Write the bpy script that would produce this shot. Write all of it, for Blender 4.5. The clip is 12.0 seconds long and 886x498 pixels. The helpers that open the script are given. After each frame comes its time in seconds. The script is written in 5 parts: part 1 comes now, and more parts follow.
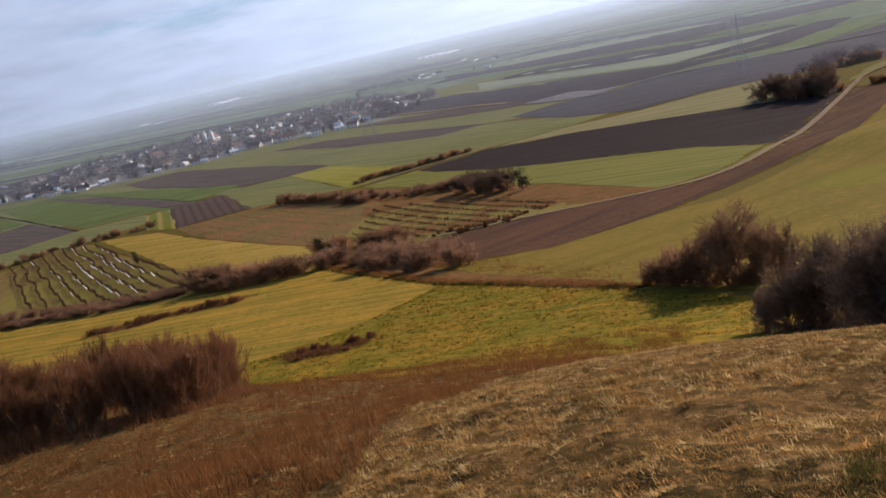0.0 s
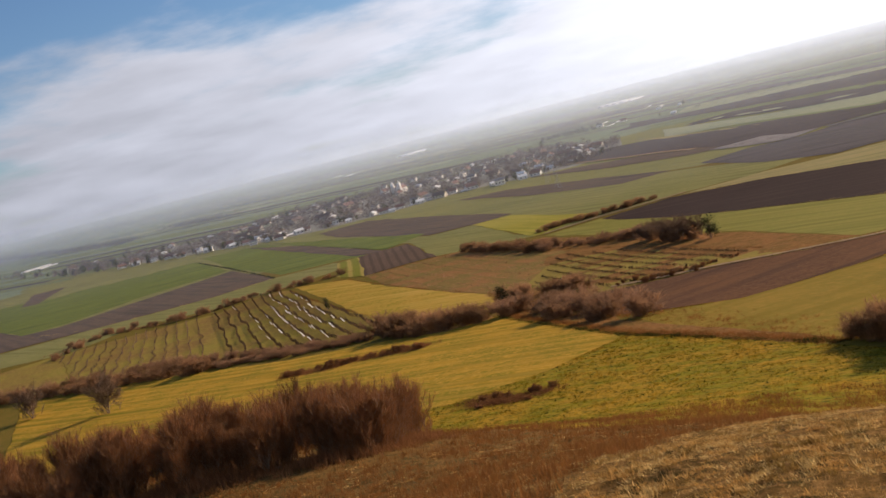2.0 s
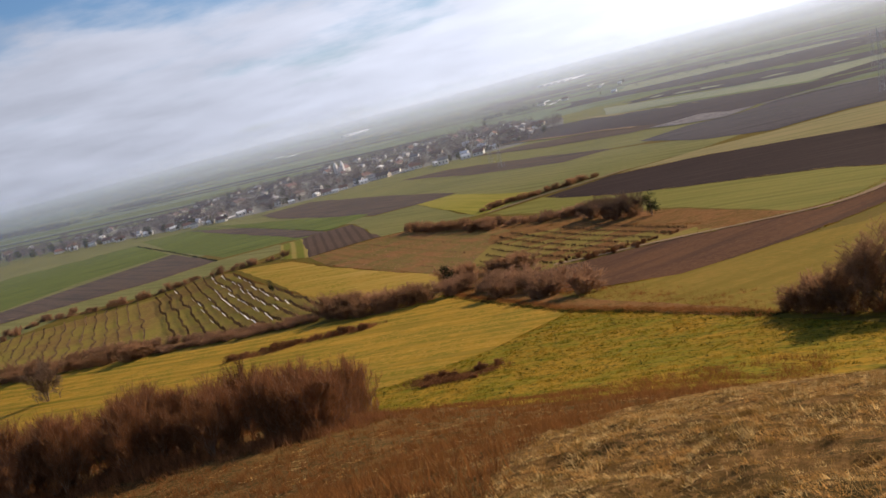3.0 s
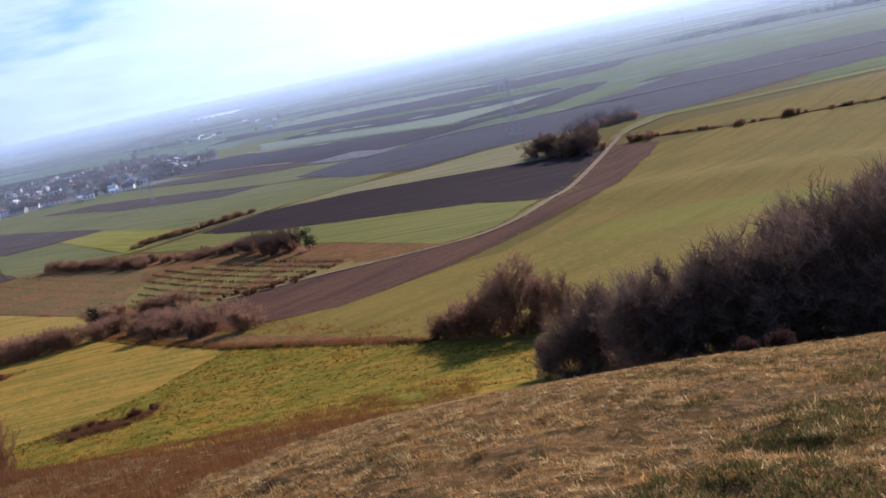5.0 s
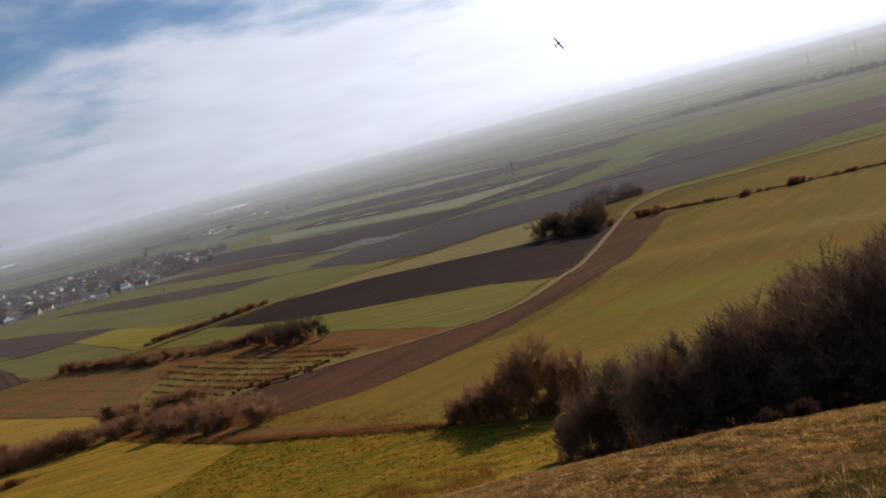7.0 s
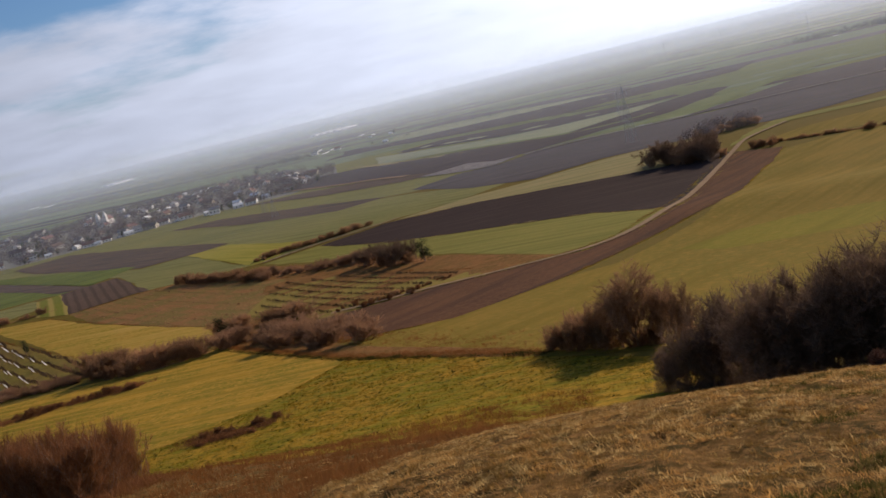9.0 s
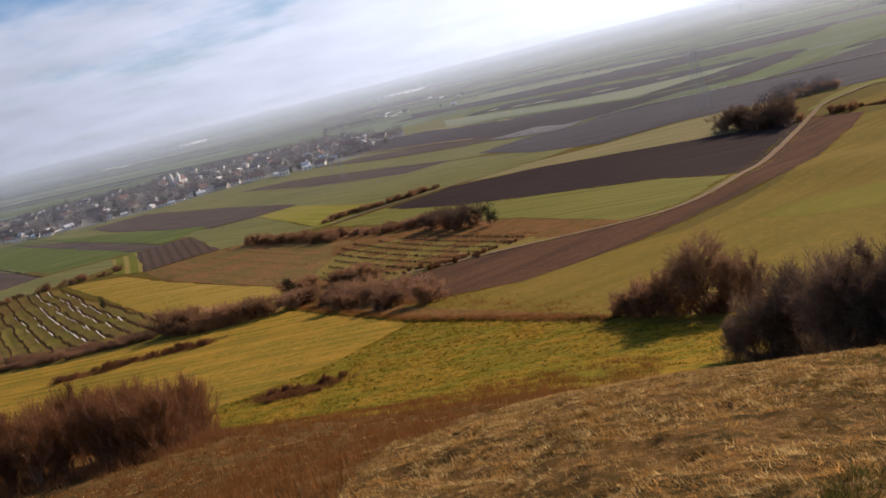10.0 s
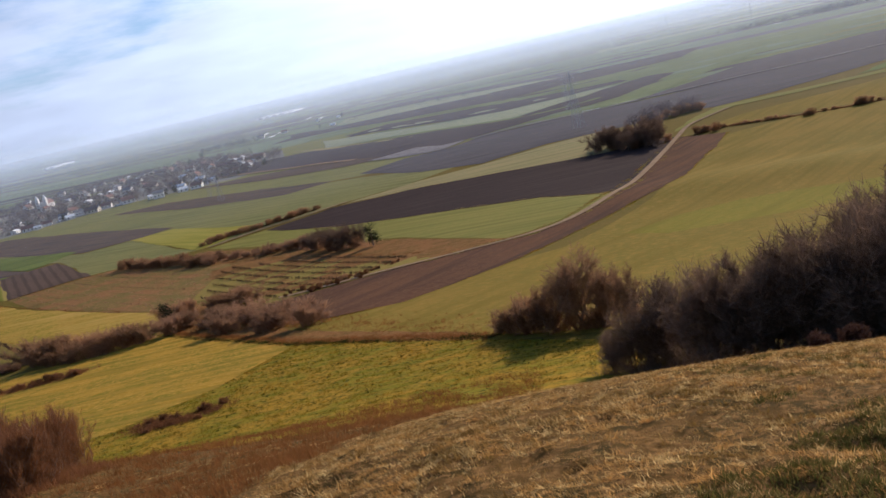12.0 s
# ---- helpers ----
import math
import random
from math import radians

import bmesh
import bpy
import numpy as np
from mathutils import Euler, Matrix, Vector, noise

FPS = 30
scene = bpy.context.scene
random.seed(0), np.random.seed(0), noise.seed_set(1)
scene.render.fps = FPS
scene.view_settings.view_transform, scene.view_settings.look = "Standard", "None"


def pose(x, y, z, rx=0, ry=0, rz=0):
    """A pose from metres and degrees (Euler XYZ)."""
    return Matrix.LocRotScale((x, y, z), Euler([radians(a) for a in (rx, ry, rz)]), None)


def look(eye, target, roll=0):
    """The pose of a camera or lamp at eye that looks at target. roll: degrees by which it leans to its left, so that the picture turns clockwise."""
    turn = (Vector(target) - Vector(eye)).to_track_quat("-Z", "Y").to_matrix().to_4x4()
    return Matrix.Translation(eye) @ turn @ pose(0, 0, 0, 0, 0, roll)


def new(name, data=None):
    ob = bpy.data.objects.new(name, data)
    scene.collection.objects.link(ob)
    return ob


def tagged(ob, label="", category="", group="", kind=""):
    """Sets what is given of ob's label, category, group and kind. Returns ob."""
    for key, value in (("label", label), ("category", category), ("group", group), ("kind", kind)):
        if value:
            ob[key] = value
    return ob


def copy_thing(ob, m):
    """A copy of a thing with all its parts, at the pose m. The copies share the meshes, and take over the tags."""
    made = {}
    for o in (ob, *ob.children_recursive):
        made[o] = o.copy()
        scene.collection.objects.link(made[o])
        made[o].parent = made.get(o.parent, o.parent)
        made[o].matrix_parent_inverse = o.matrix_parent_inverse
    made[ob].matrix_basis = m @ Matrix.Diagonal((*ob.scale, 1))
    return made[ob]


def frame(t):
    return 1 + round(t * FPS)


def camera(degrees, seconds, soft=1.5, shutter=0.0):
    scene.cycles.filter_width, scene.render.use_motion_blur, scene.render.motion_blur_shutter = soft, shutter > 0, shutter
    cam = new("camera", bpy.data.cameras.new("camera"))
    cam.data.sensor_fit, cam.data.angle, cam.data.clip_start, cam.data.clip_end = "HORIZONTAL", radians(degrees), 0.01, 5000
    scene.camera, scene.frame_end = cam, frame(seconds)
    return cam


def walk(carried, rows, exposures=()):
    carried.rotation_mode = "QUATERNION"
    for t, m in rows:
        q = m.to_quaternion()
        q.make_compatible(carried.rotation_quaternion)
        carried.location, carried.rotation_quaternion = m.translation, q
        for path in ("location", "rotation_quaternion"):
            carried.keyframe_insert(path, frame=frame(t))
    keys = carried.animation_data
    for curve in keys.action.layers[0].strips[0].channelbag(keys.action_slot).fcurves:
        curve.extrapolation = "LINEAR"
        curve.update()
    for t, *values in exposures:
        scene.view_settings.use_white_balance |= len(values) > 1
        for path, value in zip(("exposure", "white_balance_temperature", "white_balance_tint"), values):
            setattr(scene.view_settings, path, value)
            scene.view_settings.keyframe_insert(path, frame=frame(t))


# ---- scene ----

EYE = 55.0


def aim(yaw, pitch, lean):
    return pose(0, 0, EYE, 90 + pitch, 0, yaw) @ pose(0, 0, 0, 0, 0, -lean)


cam = camera(50.67, 12.0, soft=1.5)
walk(cam, [(t, aim(a, b, c)) for t, a, b, c in (
    (0.0, 0.0, -12.65, 12.88), (0.5, 2.96, -11.2, 13.18), (1.0, 6.92, -8.52, 13.9), (1.5, 9.78, -7.21, 13.94),
    (2.0, 10.28, -7.15, 14.37), (2.5, 9.17, -7.4, 14.59), (2.7, 8.68, -7.97, 14.6), (4.3, -5.79, -13.75, 13.81),
    (4.5, -8.1, -13.31, 13.09), (5.0, -13.71, -11.94, 12.13), (5.5, -16.19, -7.62, 13.37), (6.0, -15.87, -7.34, 14.41),
    (6.5, -14.39, -7.43, 14.46), (6.7, -14.32, -6.79, 14.57), (8.3, -11.4, -8.22, 14.04), (8.5, -10.31, -8.7, 13.87),
    (9.0, -6.89, -9.7, 13.82), (9.5, -4.01, -10.13, 13.42), (10.0, -2.35, -10.9, 13.8), (10.5, -2.08, -11.47, 13.79),
    (11.0, -3.81, -11.6, 13.57), (11.5, -6.25, -12.11, 13.47), (12.0, -9.79, -11.38, 13.35))],
    exposures=[
    (0.0, 0.07, 5230, 14), (1.0, 0.22, 5900, 14), (1.5, 0.22, 6050, 14), (2.7, 0.15, 5950, 13), (4.5, 0.34, 4500, 19), (5.0, 0.29, 4540, 19), (5.5, 0.19, 5330, 13), (6.0, -0.26, 5610, 13), (6.5, -0.46, 5750, 13), (8.5, -0.46, 5780, 13), (9.0, -0.21, 5600, 14), (9.5, -0.01, 5630, 15), (10.5, 0.07, 5560, 15), (11.0, 0.15, 5370, 14), (11.5, 0.15, 5280, 13), (12.0, 0.14, 5130, 13)])

# ---- light ----
SUN_ELEV, SUN_AZ = radians(22), radians(-48)      # azimuth counted to the left of the y axis
SUN_DIR = Vector((-math.sin(SUN_AZ) * math.cos(SUN_ELEV), math.cos(SUN_AZ) * math.cos(SUN_ELEV), math.sin(SUN_ELEV)))
sun = new("sun", bpy.data.lights.new("sun", "SUN"))
sun.data.energy, sun.data.angle, sun.data.color = 5.0, radians(0.8), (1.0, 0.752, 0.465)
sun.matrix_world = look((0, 0, 200), Vector((0, 0, 200)) - SUN_DIR)


def make_world():
    world = bpy.data.worlds.new("sky")
    scene.world = world
    world.use_nodes = True
    nt = world.node_tree
    nt.nodes.clear()

    def node(kind, **kw):
        n = nt.nodes.new(kind)
        for k, v in kw.items():
            setattr(n, k, v)
        return n

    def link(a, b):
        nt.links.new(a, b)

    def calc(op, a, b=None, clamp=False):
        n = node("ShaderNodeMath", operation=op, use_clamp=clamp)
        for i, v in enumerate((a, b)):
            if v is None:
                continue
            if isinstance(v, (int, float)):
                n.inputs[i].default_value = v
            else:
                link(v, n.inputs[i])
        return n.outputs[0]
    sky = node("ShaderNodeTexSky", sky_type="NISHITA", sun_disc=False)
    sky.sun_elevation, sky.sun_rotation = SUN_ELEV, -SUN_AZ
    sky.air_density, sky.dust_density, sky.ozone_density = 1.0, 0.4, 4.0
    coord = node("ShaderNodeTexCoord")
    split = node("ShaderNodeSeparateXYZ")
    link(coord.outputs["Generated"], split.inputs[0])
    x, y, z = split.outputs
    up = calc("ADD", calc("MAXIMUM", z, 0.0), 0.16)
    flat = node("ShaderNodeCombineXYZ")
    link(calc("DIVIDE", x, up), flat.inputs[0])
    link(calc("DIVIDE", y, up), flat.inputs[1])
    big = node("ShaderNodeTexNoise")
    big.inputs["Scale"].default_value, big.inputs["Detail"].default_value = 0.75, 9
    big.inputs["Roughness"].default_value = 0.55
    link(flat.outputs[0], big.inputs["Vector"])
    # the cover thins out to the upper left, and closes towards the horizon and the sun
    lean = calc("ADD", calc("MULTIPLY", x, 0.16), calc("MULTIPLY", calc("MAXIMUM", z, 0.0), -1.05))
    # The negative-y term adds unseen cloud behind the viewpoint, to brighten shaded sides.
    cover = calc("ADD", calc("ADD", calc("MULTIPLY", big.outputs["Fac"], 0.9), lean), calc("ADD", calc("MULTIPLY", calc("MAXIMUM", calc("MULTIPLY", y, -1.0), 0.0), 0.6), -0.02))
    mask = node("ShaderNodeMapRange", interpolation_type="SMOOTHSTEP")
    mask.inputs[1].default_value, mask.inputs[2].default_value = 0.16, 0.32
    link(cover, mask.inputs[0])
    # thin cloud scatters the sun's light forwards
    dot = node("ShaderNodeVectorMath", operation="DOT_PRODUCT")
    link(coord.outputs["Generated"], dot.inputs[0])
    dot.inputs[1].default_value = SUN_DIR
    near = calc("MAXIMUM", dot.outputs["Value"], 0.0)
    glow = calc("ADD", calc("MULTIPLY", calc("POWER", near, 6.0), 0.75), calc("MULTIPLY", calc("POWER", near, 40.0), 1.6))
    fine = node("ShaderNodeTexNoise")
    fine.inputs["Scale"].default_value, fine.inputs["Detail"].default_value = 2.1, 7
    link(flat.outputs[0], fine.inputs["Vector"])
    body = calc("ADD", calc("MULTIPLY", fine.outputs["Fac"], 0.34), calc("ADD", calc("MULTIPLY", calc("POWER", near, 2.0), 0.95), 0.3))
    value = calc("ADD", body, glow)
    tone = node("ShaderNodeMix", data_type="RGBA", blend_type="MULTIPLY")
    tone.inputs[0].default_value = 1.0
    link(value, tone.inputs[6])
    tint = node("ShaderNodeMix", data_type="RGBA")
    link(calc("POWER", near, 2.2), tint.inputs[0])
    tint.inputs[6].default_value, tint.inputs[7].default_value = (0.88, 0.885, 0.935, 1), (1.0, 0.97, 0.94, 1)
    link(tint.outputs[2], tone.inputs[7])
    blue = node("ShaderNodeBackground")
    blue.inputs[1].default_value = 0.085
    link(sky.outputs[0], blue.inputs[0])
    cloud = node("ShaderNodeBackground")
    link(tone.outputs[2], cloud.inputs[0])
    both = node("ShaderNodeMixShader")
    link(mask.outputs[0], both.inputs[0])
    link(blue.outputs[0], both.inputs[1])
    link(cloud.outputs[0], both.inputs[2])
    out = node("ShaderNodeOutputWorld")
    link(both.outputs[0], out.inputs[0])


make_world()

# ---- materials ----


def material(name, colours, grain=1.2, patch=25.0, rough=0.95, bump=0.25, rows=None, island=0.0, spec=0.02, thin=0.0, streak=None, crisp=1.0, sheen=0.0):
    """A rough outdoor surface: two or three colours mixed by coarse patches and fine grain; rows: (spacing, turn in degrees, colour, share)."""
    m = bpy.data.materials.new(name)
    m.use_nodes = True
    nt = m.node_tree
    b = nt.nodes["Principled BSDF"]
    b.inputs["Roughness"].default_value = rough
    b.inputs["Specular IOR Level"].default_value = spec
    # The cool sheen pales surfaces seen at a low angle, imitating haze.
    b.inputs["Sheen Weight"].default_value, b.inputs["Sheen Roughness"].default_value = sheen, 0.45
    b.inputs["Sheen Tint"].default_value = (0.9, 0.97, 1.0, 1)
    coord = nt.nodes.new("ShaderNodeTexCoord")

    def noise_of(size, detail, rough_n=0.6):
        n = nt.nodes.new("ShaderNodeTexNoise")
        n.inputs["Scale"].default_value, n.inputs["Detail"].default_value = 1 / size, detail
        n.inputs["Roughness"].default_value = rough_n
        nt.links.new(coord.outputs["Object"], n.inputs["Vector"])
        return n.outputs["Fac"]

    def mix(fac, a, c, kind="MIX"):
        n = nt.nodes.new("ShaderNodeMix")
        n.data_type, n.blend_type = "RGBA", kind
        for sock, v in ((0, fac), (6, a), (7, c)):
            if isinstance(v, (int, float)):
                n.inputs[sock].default_value = v
            elif isinstance(v, tuple):
                n.inputs[sock].default_value = (*v, 1)
            else:
                nt.links.new(v, n.inputs[sock])
        return n.outputs[2]

    def ramp(v, lo, hi):
        n = nt.nodes.new("ShaderNodeMapRange")
        n.inputs[1].default_value, n.inputs[2].default_value = lo, hi
        nt.links.new(v, n.inputs[0])
        return n.outputs[0]
    fine = noise_of(grain, 6, 0.7)
    col = mix(ramp(noise_of(patch, 5), 0.5 - 0.14 / crisp, 0.5 + 0.14 / crisp), colours[0], colours[1])
    col = mix(ramp(fine, 0.55 - 0.13 / crisp, 0.55 + 0.13 / crisp), col, colours[2])
    if streak:
        turn, dark = streak
        along_rows = nt.nodes.new("ShaderNodeMapping")
        along_rows.vector_type = "TEXTURE"
        along_rows.inputs["Rotation"].default_value[2] = radians(turn)
        along_rows.inputs["Scale"].default_value = (60, 3.5, 30)
        nt.links.new(coord.outputs["Object"], along_rows.inputs["Vector"])
        lines = nt.nodes.new("ShaderNodeTexNoise")
        lines.inputs["Scale"].default_value, lines.inputs["Detail"].default_value = 1.0, 4
        nt.links.new(along_rows.outputs[0], lines.inputs["Vector"])
        col = mix(ramp(lines.outputs["Fac"], 0.46, 0.7), col, dark)
    if rows:
        spacing, turn, colour, share = rows
        mapping = nt.nodes.new("ShaderNodeMapping")
        mapping.inputs["Rotation"].default_value[2] = radians(turn)
        nt.links.new(coord.outputs["Object"], mapping.inputs["Vector"])
        wave = nt.nodes.new("ShaderNodeTexWave")
        wave.inputs["Scale"].default_value = math.pi / 10 / spacing
        wave.inputs["Distortion"].default_value, wave.inputs["Detail"].default_value = 1.2, 3
        wave.inputs["Detail Scale"].default_value = 0.6
        nt.links.new(mapping.outputs[0], wave.inputs["Vector"])
        gate = nt.nodes.new("ShaderNodeMath")
        gate.operation = "MULTIPLY"
        nt.links.new(ramp(wave.outputs["Fac"], 0.45, 0.9), gate.inputs[0])
        gate.inputs[1].default_value = share
        col = mix(gate.outputs[0], col, colour)
    if island:
        geo = nt.nodes.new("ShaderNodeNewGeometry")
        info = nt.nodes.new("ShaderNodeObjectInfo")
        add = nt.nodes.new("ShaderNodeMath")
        nt.links.new(geo.outputs["Random Per Island"], add.inputs[0])
        nt.links.new(info.outputs["Random"], add.inputs[1])
        hsv = nt.nodes.new("ShaderNodeHueSaturation")
        nt.links.new(col, hsv.inputs["Color"])
        n = nt.nodes.new("ShaderNodeMapRange")
        n.inputs[2].default_value, n.inputs[3].default_value, n.inputs[4].default_value = 2.0, 1 - island, 1 + island
        nt.links.new(add.outputs[0], n.inputs[0])
        nt.links.new(n.outputs[0], hsv.inputs["Value"])
        col = hsv.outputs[0]
    nt.links.new(col, b.inputs["Base Color"])
    if thin:
        back = nt.nodes.new("ShaderNodeBsdfTranslucent")
        nt.links.new(col, back.inputs["Color"])
        blend = nt.nodes.new("ShaderNodeMixShader")
        blend.inputs[0].default_value = thin
        nt.links.new(b.outputs[0], blend.inputs[1])
        nt.links.new(back.outputs[0], blend.inputs[2])
        nt.links.new(blend.outputs[0], nt.nodes["Material Output"].inputs["Surface"])
    if bump:
        bp = nt.nodes.new("ShaderNodeBump")
        bp.inputs["Strength"].default_value, bp.inputs["Distance"].default_value = bump, grain * 0.3
        nt.links.new(fine, bp.inputs["Height"])
        nt.links.new(bp.outputs[0], b.inputs["Normal"])
    return m


TURF = material("dry_turf", ((0.139, 0.077, 0.021), (0.065, 0.044, 0.012), (0.26, 0.144, 0.047)), grain=0.16, patch=0.9, bump=1.0, crisp=2.0)
ROUGH = material("rough_grass", ((0.158, 0.115, 0.021), (0.126, 0.105, 0.017), (0.189, 0.125, 0.027)), grain=1.2, patch=14, bump=0.5)
# Paler and bluer than the near grass: distance haze is put into the colour.
HAZYLAND = material("hazy_plain_land", ((0.2, 0.24, 0.14), (0.16, 0.21, 0.125), (0.23, 0.25, 0.16)), grain=6, patch=120, bump=0.1)
MEADOW = material("meadow_grass", ((0.222, 0.184, 0.012), (0.353, 0.211, 0.018), (0.066, 0.065, 0.008)), grain=0.6, patch=7, bump=1.0, rows=(3.2, -62, (0.368, 0.217, 0.024), 0.3), crisp=2.4)
MOWN = material("mown_grass", ((0.356, 0.216, 0.021), (0.218, 0.171, 0.016), (0.483, 0.275, 0.041)), grain=0.7, patch=9, bump=0.9, rows=(4.5, -62, (0.506, 0.287, 0.046), 0.3), streak=(-28, (0.172, 0.143, 0.014)), crisp=2.4)
HAY = material("hay_stubble", ((0.343, 0.222, 0.032), (0.234, 0.188, 0.018), (0.457, 0.284, 0.055)), grain=1.2, patch=16, bump=0.5, streak=(-30, (0.457, 0.295, 0.067)), crisp=1.6)
OLIVE = material("olive_crop", ((0.24, 0.164, 0.026), (0.182, 0.143, 0.021), (0.278, 0.176, 0.031)), grain=1.5, patch=45, bump=0.5, streak=(38, (0.179, 0.132, 0.017)), crisp=1.3, sheen=0)
SWELL = material("swell_crop", ((0.21, 0.179, 0.019), (0.179, 0.16, 0.017), (0.252, 0.188, 0.026)), grain=1.5, patch=30, bump=0.4, streak=(38, (0.168, 0.141, 0.015)))
SOIL = material("brown_soil", ((0.13, 0.063, 0.031), (0.094, 0.048, 0.027), (0.162, 0.083, 0.04)), grain=0.8, patch=20, bump=0.7, streak=(45, (0.074, 0.042, 0.027)), crisp=1.4)
GREYSOIL = material("grey_brown_soil", ((0.108, 0.072, 0.049), (0.082, 0.056, 0.04), (0.14, 0.093, 0.064)), grain=1.5, patch=30, bump=0.5, streak=(-45, (0.06, 0.044, 0.034)), sheen=0.025)
DARKSOIL = material("dark_soil", ((0.046, 0.031, 0.027), (0.036, 0.025, 0.022), (0.06, 0.04, 0.034)), grain=0.8, patch=30, bump=0.6, streak=(-15, (0.062, 0.043, 0.036)))
FRESH = material("winter_crop", ((0.144, 0.178, 0.037), (0.115, 0.152, 0.031), (0.178, 0.187, 0.044)), grain=1.5, patch=40, bump=0.2, streak=(3, (0.081, 0.101, 0.023)))
GREEN = material("dull_crop", ((0.222, 0.212, 0.072), (0.182, 0.188, 0.062), (0.26, 0.226, 0.084)), grain=2.5, patch=60, bump=0.2, streak=(-36, (0.148, 0.148, 0.05)))
BRIGHT = material("bright_crop", ((0.325, 0.28, 0.046), (0.27, 0.254, 0.042), (0.36, 0.292, 0.06)), grain=2, patch=30, bump=0.2, streak=(-60, (0.23, 0.213, 0.03)))
TAN = material("tan_crop", ((0.3, 0.24, 0.09), (0.24, 0.22, 0.07), (0.33, 0.25, 0.1)), grain=2.5, patch=40, bump=0.2, streak=(-12, (0.2, 0.175, 0.055)), sheen=0.04)
PURPLE = material("mauve_soil", ((0.082, 0.066, 0.07), (0.062, 0.051, 0.055), (0.107, 0.082, 0.084)), grain=2, patch=50, bump=0.4, streak=(-10, (0.045, 0.037, 0.035)), sheen=0.04)
STRIPE = material("striped_crop", ((0.18, 0.18, 0.025), (0.15, 0.16, 0.025), (0.2, 0.19, 0.035)), grain=2, patch=20, bump=0.2, rows=(6, -15, (0.34, 0.26, 0.07), 0.9))
VINESOIL = material("vineyard_soil", ((0.255, 0.128, 0.048), (0.178, 0.132, 0.038), (0.3, 0.165, 0.064)), grain=1.4, patch=16, bump=0.6, streak=(-63, (0.168, 0.13, 0.036)), crisp=2.2)
VINEGRASS = material("vineyard_grass", ((0.25, 0.19, 0.042), (0.2, 0.17, 0.034), (0.29, 0.2, 0.055)), grain=1.6, patch=18, bump=0.4)
VINEROW = material("vineyard_floor", ((0.23, 0.19, 0.034), (0.196, 0.115, 0.039), (0.31, 0.218, 0.057)), grain=1.4, patch=30, bump=0.4, crisp=1.4)
HEATH = material("heath_ground", ((0.218, 0.106, 0.034), (0.149, 0.088, 0.023), (0.276, 0.14, 0.046)), grain=0.8, patch=6, bump=1.0, crisp=2.2)
GRAVEL = material("gravel", ((0.22, 0.195, 0.185), (0.13, 0.112, 0.105), (0.33, 0.305, 0.29)), grain=1.2, patch=9, bump=0.3)
VILLAGE = material("village_ground", ((0.12, 0.1, 0.0713), (0.1, 0.1, 0.0598), (0.15, 0.115, 0.0897)), grain=5, patch=40, bump=0.3, sheen=0.2)
WEDGE = material("young_crop", ((0.232, 0.212, 0.046), (0.19, 0.188, 0.038), (0.268, 0.222, 0.058)), grain=1.5, patch=40, bump=0.2, streak=(-40, (0.168, 0.16, 0.034)))
DIRT = material("pale_dirt", ((0.31, 0.21, 0.12), (0.24, 0.165, 0.092), (0.38, 0.27, 0.165)), grain=0.8, patch=8, bump=0.4)

# ---- the land ----
RINGS = [(0, 53.3), (10, 50.5), (25, 45.1), (40, 39.1), (58, 31.6), (75, 27.2), (140, 18.0), (210, 10.2), (300, 3.6), (420, 0.0), (2400, 0.0), (5200, 33.0)]


def profile(r):
    """Height of the knoll and the plain at r metres from its top (monotone cubic through RINGS)."""
    n = len(RINGS)
    r = min(max(r, 0.0), RINGS[-1][0] - 1e-6)
    slopes = [(RINGS[i + 1][1] - RINGS[i][1]) / (RINGS[i + 1][0] - RINGS[i][0]) for i in range(n - 1)]
    i = max(k for k in range(n - 1) if RINGS[k][0] <= r)

    def tangent(k):
        if k == 0 or k == n - 1:
            return slopes[min(k, n - 2)]
        a, b = slopes[k - 1], slopes[k]
        return 0.0 if a * b <= 0 else 2 * a * b / (a + b)
    h = RINGS[i + 1][0] - RINGS[i][0]
    u = (r - RINGS[i][0]) / h
    return ((1 + 2 * u) * (1 - u) ** 2 * RINGS[i][1] + u * (1 - u) ** 2 * h * tangent(i)
            + u * u * (3 - 2 * u) * RINGS[i + 1][1] + u * u * (u - 1) * h * tangent(i + 1))


def bell(x, y, cx, cy, sx, sy, turn):
    c, s = math.cos(turn), math.sin(turn)
    u, v = (x - cx) * c + (y - cy) * s, -(x - cx) * s + (y - cy) * c
    return math.exp(-(u / sx) ** 2 - (v / sy) ** 2)


def land(x, y):
    """Height of the ground: a round knoll, a spur with a thicket on its flank, a swell in the meadow slope, and a wide plain."""
    z = profile(math.hypot(x, y))
    z += 8.0 * bell(x, y, -39, 50, 36, 18, 0.3)
    z += 2.5 * bell(x, y, 150, 190, 110, 26, -0.75)
    z += 2.6 * bell(x, y, 46, 38, 20, 20, 0)
    if y < 0:
        k = min(1.0, -y / 160)
        k = k * k * (3 - 2 * k)
        z = z * (1 - k) + 52.0 * k
    return z


def mesh_object(name, verts, faces, mats, parent=None):
    me = bpy.data.meshes.new(name)
    me.from_pydata(verts, [], faces)
    for m in mats:
        me.materials.append(m)
    ob = new(name, me)
    ob.parent = parent
    return ob


